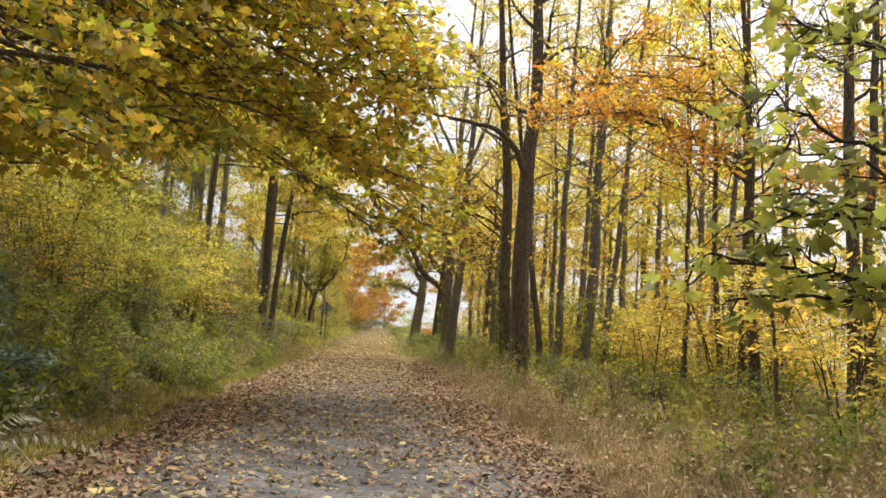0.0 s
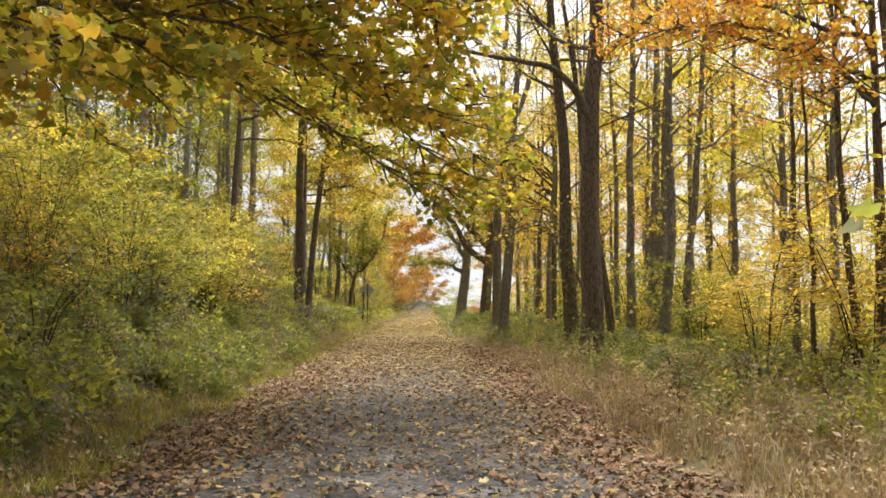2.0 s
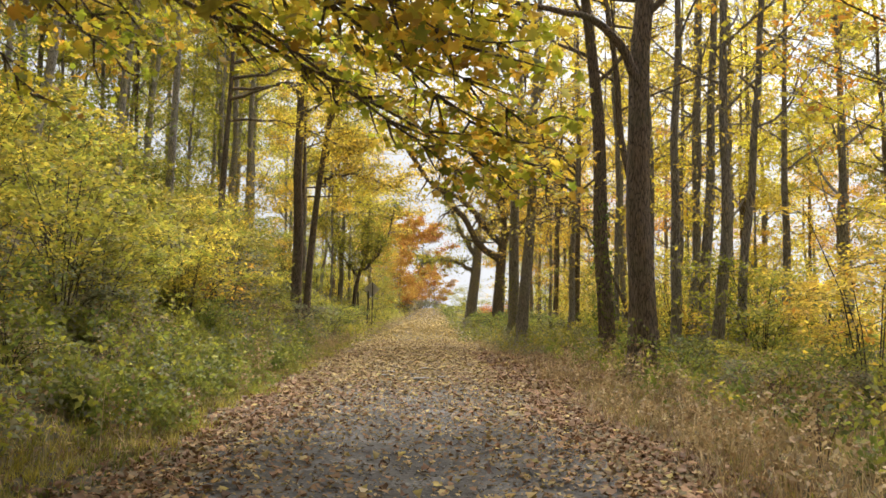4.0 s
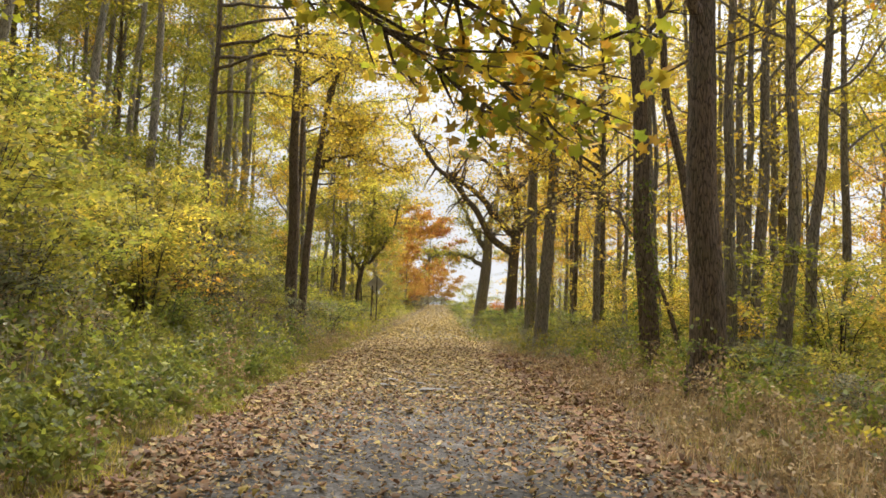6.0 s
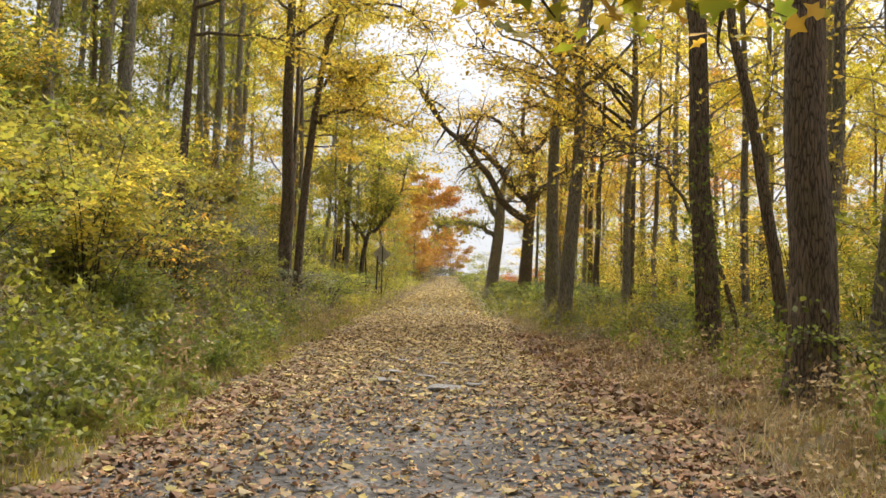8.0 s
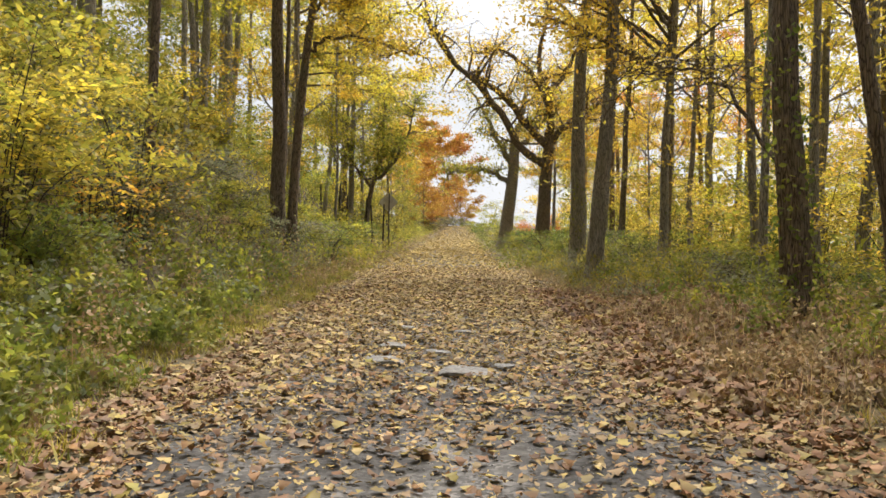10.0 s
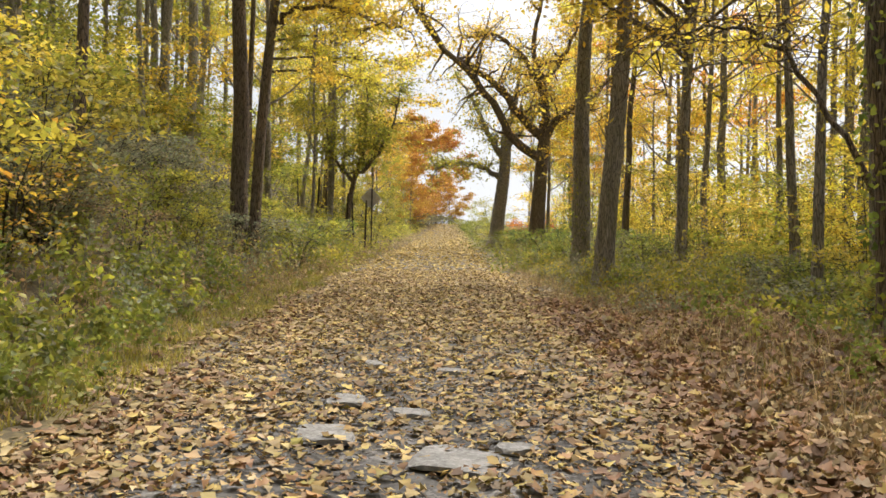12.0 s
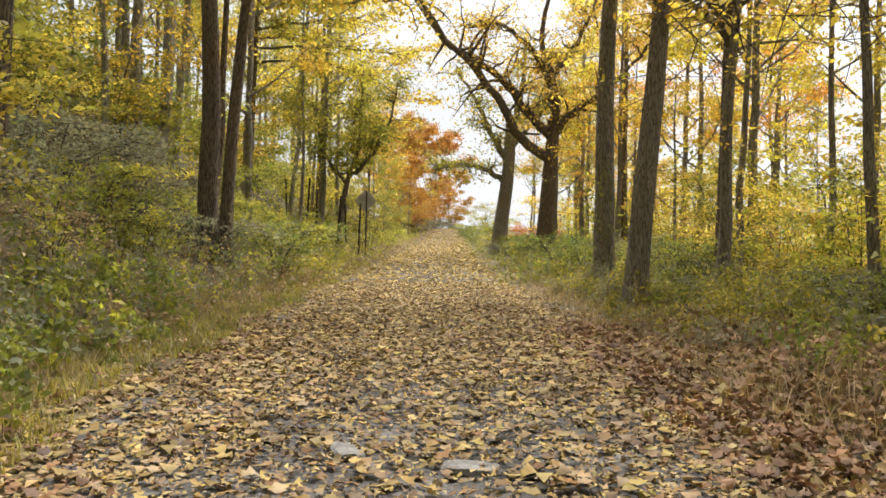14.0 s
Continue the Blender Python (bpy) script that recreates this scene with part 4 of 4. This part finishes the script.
for x, y, s in ((-2.2, 120, 0.8), (-4.4, 126, 1.0), (-1.6, 130, 0.8), (-0.8, 137, 0.9), (-3.4, 134, 1.2), (0.0, 144, 1.2), (1.4, 150, 1.2), (3.4, 157, 0.9), (-1.8, 118, 0.6)):
    put_shrub(7, x, y, s)
for x, y, s in ((6.4, 76, 0.8), (7.6, 78, 0.95), (5.8, 80, 0.8)):
    put_shrub(10, x, y, s)
for x, y, s in ((-4.7, 8.4, 0.95), (-4.4, 9.9, 0.8), (-5.3, 10.6, 1.0)):
    put_shrub(9, x, y, s)
for x, y, kind in ((-1.6, 118, 3), (-0.9, 123, 5), (-0.6, 128, 3), (-1.8, 131, 4), (0.0, 133, 5), (-1.2, 137, 3), (0.4, 140, 3), (0.9, 146, 3), (1.6, 150, 4), (2.6, 156, 3), (3.8, 160, 4)):
    put_shrub(kind, x, y, 1.5)


def scatter(rg, n, x0, x1, y0, y1, clump=0.0):
    """Places on the ground in a strip along the track, thicker near where the walk passes."""
    y = y0 + (y1 - y0) * rg.uniform(0, 1, n) ** 1.25
    few = rg.uniform(0, 1, n) < 0.09
    if y0 == 6:
        y = np.where(few, rg.uniform(-8, 6, n), y)
    x = rg.uniform(x0, x1, n)
    if clump:
        keep = np.sin(x * 2.3 + np.sin(y * 1.1) * 2) * np.sin(y * 1.7 + x) > rg.uniform(-1, 1, n) * (1 / clump) - 0.2
        x, y = x[keep], y[keep]
    x = x + road_x(y) + 0.16 * np.sin(y * 1.1 + 2) + 0.1 * np.sin(y * 2.9) + rg.normal(0, 0.1, len(y))
    return np.stack([x, y, ground_z(x, y) - 0.01], 1)


def stuff(name, b, mat, label, category):
    return tagged(part(name, b, mat), label, category, kind="stuff")


rg = np.random.default_rng(90)
b = Builder()
tufts(b, rg, scatter(rg, 12000, -4.2, -2.75, 6, 60), 0.12, 0.016, 1.0)
tufts(b, rg, scatter(rg, 3500, 3.0, 5.0, 6, 50), 0.13, 0.014, 1.0)
stuff("verge_grass", b, leaf_verge, "short green and yellowing grass along the track edge", "grass")
b = Builder()
blades(b, rg, scatter(rg, 6500, 2.9, 6.0, 6, 31, 1.0), 0.42, 0.009, 0.9)
tufts(b, rg, scatter(rg, 6500, 2.75, 5.2, 6, 48), 0.18, 0.013, 1.1)
tufts(b, rg, scatter(rg, 5000, -4.8, -3.0, 6, 60, 1.0), 0.2, 0.011, 1.1)
stuff("dry_grass", b, leaf_dry, "long dry tan grass on the verge", "grass")


def weeds(name, mat, label, n, x0, x1, y0, y1, height, leaf, per):
    g = np.random.default_rng(len(name) * 31 + n)
    b = Builder()
    at = scatter(g, n, x0, x1, y0, y1, 1.3)
    mound = 0.5 + 0.5 * np.sin(at[:, 0] * 1.9 + 1.5 * np.sin(at[:, 1] * 0.7)) * np.sin(at[:, 1] * 1.3 + n)
    h = height * g.uniform(0.6, 1.2, len(at)) * (0.2 + 1.3 * mound ** 1.4)
    blades(b, g, at, h, 0.008, 0.25)
    k = np.repeat(np.arange(len(at)), per)
    f = g.uniform(0.25, 1.05, len(k))
    pos = at[k] + np.stack([g.normal(0, 0.06, len(k)), g.normal(0, 0.06, len(k)), f * h[k]], 1)
    leaves(b, g, pos, leaf, PLAIN, 0.45)
    stuff(name, b, mat, label, "weeds")


weeds("green_weeds", leaf_green, "leafy green weeds at the foot of the bank", 1700, -7.0, -3.5, 6, 36, 0.7, 0.1, 22)
weeds("yellowing_weeds", leaf_lime, "yellowing weeds at the foot of the bank", 2100, -8.5, -3.4, 6, 60, 0.8, 0.1, 22)
weeds("bank_weeds", leaf_green, "green leafy weeds close by the track", 1100, -6.4, -3.2, 17, 29, 0.55, 0.085, 26)
weeds("edge_weeds", leaf_green, "green weeds at the very edge of the track", 900, -4.4, -2.95, 17, 30, 0.45, 0.08, 24)
weeds("grey_weeds", leaf_sage, "grey-green weeds gone to seed", 3000, -8.5, -3.4, 6, 60, 0.85, 0.08, 22)
weeds("brown_weeds", leaf_dry, "withered brown weeds on the verges", 2600, 2.9, 7.0, 6, 27, 0.58, 0.06, 22)
weeds("withered_weeds", leaf_dry, "withered brown weeds below the bank", 1700, -6.5, -3.0, 6, 60, 0.65, 0.06, 22)
weeds("right_weeds", leaf_lime, "yellowing weeds under the trees", 2300, 4.4, 11, 6, 60, 0.75, 0.08, 22)
weeds("verge_weeds", leaf_lime, "olive weeds along the edge of the track", 1100, 3.3, 5.5, 34, 60, 0.6, 0.07, 22)
weeds("seeding_weeds", leaf_sage, "grey-green seeding weeds along the edge of the track", 1100, 3.1, 6.0, 33, 60, 0.6, 0.065, 22)
weeds("undergrowth_weeds", leaf_green, "green undergrowth under the trees", 2600, 3.8, 10, 6, 60, 0.65, 0.085, 22)


def thicket(name, mat, label, n, x0, x1, y0, y1, top, leaf, seed):
    """Undergrowth too far off and too dense to tell its plants apart."""
    g = np.random.default_rng(seed)
    b = Builder()
    per = 16
    at = scatter(g, n // per, x0, x1, y0, y1)
    mound = 0.55 + 0.45 * np.sin(at[:, 0] * 1.3 + np.sin(at[:, 1] * 0.8) * 2) * np.sin(at[:, 1] * 0.9 + 1)
    at[:, 2] += top * mound * g.uniform(0, 1, len(at)) ** 0.7
    wide = leaf * 2.4
    at = np.repeat(at, per, 0) + g.standard_normal((len(at) * per, 3)) * [wide, wide, wide * 0.28]
    leaves(b, g, at, leaf * 1.12, SLIVER, 0.5)
    stuff(name, b, mat, label, "undergrowth")


thicket("hillside_undergrowth", leaf_lime, "dense yellow-green undergrowth covering the hillside", 44000, -32, -9, 8, 110, 2.6, 0.2, 11)
thicket("hillside_thicket", leaf_yellow, "yellow thicket among the hillside trees", 12000, -32, -11, 8, 34, 3.2, 0.2, 12)
thicket("hilltop_thicket", leaf_lime, "tall yellow-green thicket on the wooded hill", 30000, -34, -10, 34, 110, 6.5, 0.22, 21)
thicket("hill_thicket", leaf_green, "green leafy thicket on the wooded hill", 22000, -30, -9.5, 32, 78, 7.0, 0.2, 24)
thicket("woodland_thicket", leaf_yellow, "yellow thicket under the trees", 26000, 9.5, 34, 12, 100, 3.4, 0.17, 13)
thicket("sapling_thicket", leaf_yellow, "tall yellow saplings crowding under the trees", 24000, 9, 42, 44, 105, 7.5, 0.2, 23)
thicket("right_thicket", leaf_lime, "yellow-green thicket under the trees", 16000, 6.5, 17, 26, 90, 2.8, 0.15, 18)
thicket("distant_thicket", leaf_lime, "distant yellow-green trees beyond the wood", 20000, 13, 70, 48, 160, 9.5, 0.34, 19)
thicket("orange_thicket", leaf_orange, "orange saplings and thicket under the trees", 7000, 12, 36, 14, 110, 4.5, 0.18, 14)
thicket("verge_thicket", leaf_lime, "yellowing weeds along the far verge", 14000, -7, -2.7, 44, 138, 1.5, 0.14, 15)
thicket("far_verge_weeds", leaf_green, "green weeds along the far verge", 9000, 2.4, 7, 46, 138, 0.9, 0.15, 16)
thicket("pale_verge_weeds", leaf_dry, "pale dry grass along the far verges", 5000, -3.8, -2.2, 42, 138, 0.5, 0.12, 17)


# ---- stones and fallen leaves ----
def slab(x, y, sx, sy, seed):
    g = np.random.default_rng(seed)
    bm = bmesh.new()
    bmesh.ops.create_icosphere(bm, subdivisions=3, radius=0.5)
    for v in bm.verts:
        q = 1 + 0.22 * noise.noise(v.co * 2.4 + Vector((seed, 0, 0)))
        v.co = Vector((max(-0.42, min(0.42, v.co.x * q)) * sx * 1.15, max(-0.4, min(0.4, v.co.y * q)) * sy * 1.15, max(-0.3, min(0.2, v.co.z * q * 0.7)) * 0.1 + 0.012 * noise.noise(v.co * 5)))
    me = bpy.data.meshes.new("stone")
    bm.to_mesh(me)
    bm.free()
    me.materials.append(stone_pale)
    ob = tagged(new("stone", me), "flat pale grey stone sunk in the gravel track", "stone", "stones in the track")
    ob.matrix_basis = pose(x, y, float(road_top(x, y)) + 0.022, 0, 2.0, g.uniform(-25, 25))
    return ob


SLABS = [(0.07, 25.1, 0.62, 0.6), (0.42, 25.3, 0.28, 0.24), (-0.85, 25.6, 0.4, 0.58), (-0.82, 26.7, 0.32, 0.48), (-0.28, 26.4, 0.3, 0.3), (0.1, 28.2, 0.36, 0.26), (-0.7, 28.5, 0.2, 0.42), (0.02, 24.2, 0.2, 0.16), (1.2, 26.0, 0.16, 0.14)]
for i, (x, y, sx, sy) in enumerate(SLABS):
    slab(x, y, sx, sy, i + 3)

rg = np.random.default_rng(91)


def litter_places(n, y0, y1, power):
    y = y0 + (y1 - y0) * rg.uniform(0, 1, n) ** power
    if y0 < 10:
        y = np.where(rg.uniform(0, 1, n) < 0.1, rg.uniform(-8, y0, n), y)
    u = rg.uniform(-1, 1, n)
    # thicker along both edges, thinner in the wheel tracks near the start
    edge = np.abs(u) ** 1.2
    keep = rg.uniform(0, 1, n) < np.clip(0.22 + edge * 0.75 + np.interp(y, [8, 16, 22, 28, 34], [0, 0.06, 0.14, 0.3, 0.7]), 0, 1)
    u, y = u[keep], y[keep]
    x = road_x(y) + u * np.interp(y, [30, 50, 90], [3.0, 2.7, 2.4]) * (1 + 0.09 * np.sin(y * 0.9) + 0.06 * np.sin(y * 2.3 + 1)) + rg.normal(0, 0.13, len(y))
    # few leaves lie on the flat stones
    for sx, sy, w, d in SLABS:
        bare = ((x - sx) / (0.44 * w)) ** 2 + ((y - sy) / (0.5 * d)) ** 2 > rg.uniform(0.2, 1.0, len(x))
        x, y = x[bare], y[bare]
    return np.stack([x, y, road_top(x, y) + rg.uniform(0.005, 0.035, len(x))], 1)


b = Builder()
leaves(b, rg, litter_places(15000, 6, 42, 0.95), 0.085, SOFT, 0.76, 0.4, 1.0)
leaves(b, rg, litter_places(85000, 6, 45, 1.0), 0.05, PLAIN, 0.7, 0.45, 1.2)
leaves(b, rg, litter_places(6500, 22, 40, 0.9) + [0, 0, 0.01], 0.098, SOFT, 0.8, 0.32, 0.8)
at = litter_places(36000, 22, 46, 0.9)
leaves(b, rg, at, 0.064, PLAIN, 0.7, 0.45, 1.2)
stuff("leaf_litter", b, leaf_fallen, "fallen brown and yellow leaves lying on the track", "fallen leaves")
b = Builder()
n = 11500
py = 3 + 34 * rg.uniform(0, 1, n) ** 1.15
side = np.where(rg.uniform(0, 1, n) < np.interp(py, [0, 10, 22, 30], [0.7, 0.6, 0.6, 0.85]), 1, -1)
px = road_x(py) + side * (2.45 + 0.2 * np.sin(py * 0.9) + rg.normal(0, 0.42, n))
at = np.stack([px, py, road_top(px, py) + rg.uniform(0.008, 0.05, n)], 1)
leaves(b, rg, at, 0.08, SOFT, 0.66, 0.5, 1.3)
at = litter_places(6500, 6, 25, 0.9)
leaves(b, rg, at + [0, 0, 0.008], 0.075, SOFT, 0.7, 0.5, 1.3)
at = scatter(rg, 4500, 2.0, 6.2, 24, 36)
leaves(b, rg, at + [0, 0, 0.07], 0.095, SOFT, 0.6, 0.45, 1.1)
stuff("brown_litter", b, leaf_brown, "rust-brown fallen leaves drifted along the track edges", "fallen leaves")
b = Builder()
at = litter_places(46000, 22, 140, 1.45)
at = at[rg.uniform(0, 1, len(at)) < np.interp(at[:, 1], [22, 34, 46], [0.04, 0.45, 1.0])]
leaves(b, rg, at, np.interp(at[:, 1], [25, 60], [0.075, 0.14]), SLIVER, 0.75, 0.3, 0.5)
stuff("leaf_carpet", b, leaf_carpet, "yellow fallen leaves carpeting the far track", "fallen leaves")
b = Builder()
at = scatter(rg, 6000, 2.0, 6.0, 23.5, 36)
leaves(b, rg, at + [0, 0, 0.06], 0.085, SOFT, 0.55, 0.5, 1.3)
at = scatter(rg, 9000, -6, -2.8, 6, 60)
leaves(b, rg, at + [0, 0, 0.03], 0.09, SLIVER, 0.7, 0.3, 0.4)
at = scatter(rg, 13000, 2.5, 9, 6, 60)
leaves(b, rg, at + [0, 0, 0.03], 0.09, SLIVER, 0.7, 0.3, 0.4)
stuff("woodland_litter", b, leaf_fallen, "fallen leaves under the trees", "fallen leaves")
shapes = []
for i in range(8):
    b = Builder()
    leaves(b, rg, [(-0.05, 0, 0)], 0.085, SOFT, 0.78, 0.5, 1.2)
    shapes.append(b.mesh("fallen_leaf", leaf_fallen))
for i in range(300):
    y = 8 + 22 * rg.uniform(0, 1)
    x = road_x(y) + rg.uniform(-2.2, 2.2)
    ob = new("fallen_leaf", shapes[i % 8])
    ob.parent = road
    ob.matrix_basis = pose(x, y, float(road_top(x, y)) + 0.03, rg.uniform(-12, 12), rg.uniform(-12, 12), rg.uniform(0, 360))

b = Builder()
n = 4600
py = 9 + 24 * rg.uniform(0, 1, n)
px = road_x(py) + rg.normal(0, 1.15, n)
size = rg.uniform(0.008, 0.022, n)[:, None, None]
octa = np.array([(1, 0, 0), (0, 0.8, 0), (-1, 0.1, 0), (0.1, -0.8, 0), (0, 0, 0.55), (0, 0, -0.5)])
tris = np.array([(0, 1, 4), (1, 2, 4), (2, 3, 4), (3, 0, 4), (1, 0, 5), (2, 1, 5), (3, 2, 5), (0, 3, 5)])
at = np.stack([px, py, road_top(px, py) + 0.004], 1)
b.add(at[:, None, :] + size * octa[None] * rg.uniform(0.7, 1.3, (n, 6, 1)), (np.arange(n)[:, None, None] * 6 + tris[None]).reshape(-1, 3))
stuff("gravel_pebbles", b, stone_grey, "loose grey pebbles on the track", "pebbles")

# ---- withered seed stalks on the verge ----
def dock(x, y, h, seed):
    g = np.random.default_rng(seed)
    root = tagged(new("dock_plant"), "withered dark brown dock stalks gone to seed", "weed", "withered docks on the verge")
    root.location = (x, y, float(ground_z(x, y)))
    for k in range(4):
        a, b, c = g.uniform(0, 6.28), Builder(), Builder()
        o = np.array([math.cos(a), math.sin(a), 0])
        q = spline([o * 0.03, o * 0.08 + [0, 0, h * 0.5], o * 0.2 + [0, 0, h * g.uniform(0.8, 1.1)]], 7)
        tube(b, q, np.linspace(0.007, 0.003, 7), 4)
        stalk = part("stalk", b, bark_twig, root)
        at = np.repeat(q[3:], 12, 0) + g.standard_normal((48, 3)) * 0.022
        leaves(c, g, at, 0.035, PLAIN, 0.2)
        tagged(part("seed_head", c, seed_brown, stalk, "dark brown seed head"), kind="stuff")


for i, (x, y) in enumerate(((3.5, 14.6), (4.6, 15.2), (4.3, 17.4), (4.9, 13.2))):
    dock(x, y, 0.62 + 0.05 * (i % 3), 700 + i)

# ---- a young sumac whose long leaves hang over the verge ----
def sumac(x, y, tips, seed):
    g = np.random.default_rng(seed)
    root = tagged(new("sumac_plant"), "young sumac with long blue-green feathered leaves over the verge", "shrub")
    root.location = (x, y, float(ground_z(x, y)))
    b = Builder()
    tube(b, spline([(0, 0, -0.1), (0.05, 0, 0.25), (0.12, 0.02, 0.47)], 7), np.linspace(0.016, 0.008, 7), 6)
    part("stem", b, bark_twig, root)
    for tip in tips:
        b, tip = Builder(), np.array(tip)
        start = np.array([0.1, 0.0, 0.42])
        q = spline([start, start + (tip - start) * 0.5 + [0, 0, 0.12], tip], 15)
        tube(b, q, np.linspace(0.005, 0.002, 15), 4)
        ax = (tip - start) / np.linalg.norm(tip - start)
        side = np.cross(ax, [0, 0, 1])
        for k in range(2, 15):
            for sg in (-1, 1):
                L = 0.13 * (1 - 0.035 * abs(k - 7)) * g.uniform(0.85, 1.15)
                d = (side * sg + ax * 0.35 + np.array([0, 0, -0.75])) / 1.3
                w, rib = ax * 0.017, q[k] + d * L * 0.45 - np.array([0, 0, 0.008])
                b.add([q[k], rib + w, q[k] + d * L, rib], [(0, 1, 2), (0, 2, 3)])
                b.add([q[k], rib - w, q[k] + d * L, rib], [(0, 3, 2), (0, 2, 1)])
        part("frond", b, leaf_sage, root, smooth=False)


sumac(-2.98, 6.75, [(0.95, 0.25, 0.4), (0.7, -0.5, 0.36), (-0.6, 0.5, 0.55), (0.2, 0.8, 0.6), (-0.5, -0.6, 0.5)], 801)

# ---- posts beside the track ----
def post(x, y, h, r, lean, label):
    b = Builder()
    tube(b, [(0, 0, -0.2), (lean * 0.3, 0, h * 0.3), (lean * 0.7, 0, h * 0.7), (lean, 0, h), (lean, 0, h + 0.01)], [r, r, r * 0.95, r * 0.9, 0.001], 6)
    ob = tagged(part("post", b, bark_twig), label, "post", "posts by the track")
    ob.location = (x, y, float(ground_z(x, y)))
    return ob


for x, y, h, lean in ((-3.4, 61, 2.6, 0.05), (-3.9, 60.5, 2.4, -0.1), (-4.4, 61.5, 2.6, 0.1), (-5.2, 60, 2.4, 0), (-5.8, 61, 2.7, 0.12), (-6.5, 60, 2.2, -0.1)):
    post(x, y, h, 0.05, lean, "thin dark wooden post standing in the weeds")


# ---- road sign seen from behind ----
def road_sign(x, y, h):
    root = tagged(new("road_sign"), "grey back of a diamond road sign on a dark post", "road sign")
    root.location = (x, y, float(ground_z(x, y)))
    b = Builder()
    tube(b, [(0, 0, -0.3), (0, 0, 1.2), (0, 0, h + 0.45), (0, 0, h + 0.46)], [0.035, 0.035, 0.035, 0.001], 6)
    part("post", b, bark_twig, root)
    bm = bmesh.new()
    bmesh.ops.create_cube(bm, size=1)
    bmesh.ops.scale(bm, vec=(0.75, 0.006, 0.75), verts=bm.verts)
    bmesh.ops.bevel(bm, geom=[e for e in bm.edges if abs(e.verts[0].co.y - e.verts[1].co.y) > 0.001], offset=0.05, segments=3, affect="EDGES")
    bmesh.ops.rotate(bm, matrix=Matrix.Rotation(radians(45), 3, "Y"), verts=bm.verts)
    me = bpy.data.meshes.new("plate")
    bm.to_mesh(me)
    bm.free()
    me.materials.append(sign_metal)
    plate = new("plate", me)
    plate.parent = root
    plate.location = (-0.05, 0.05, h)


road_sign(-3.1, 61.3, 2.75)
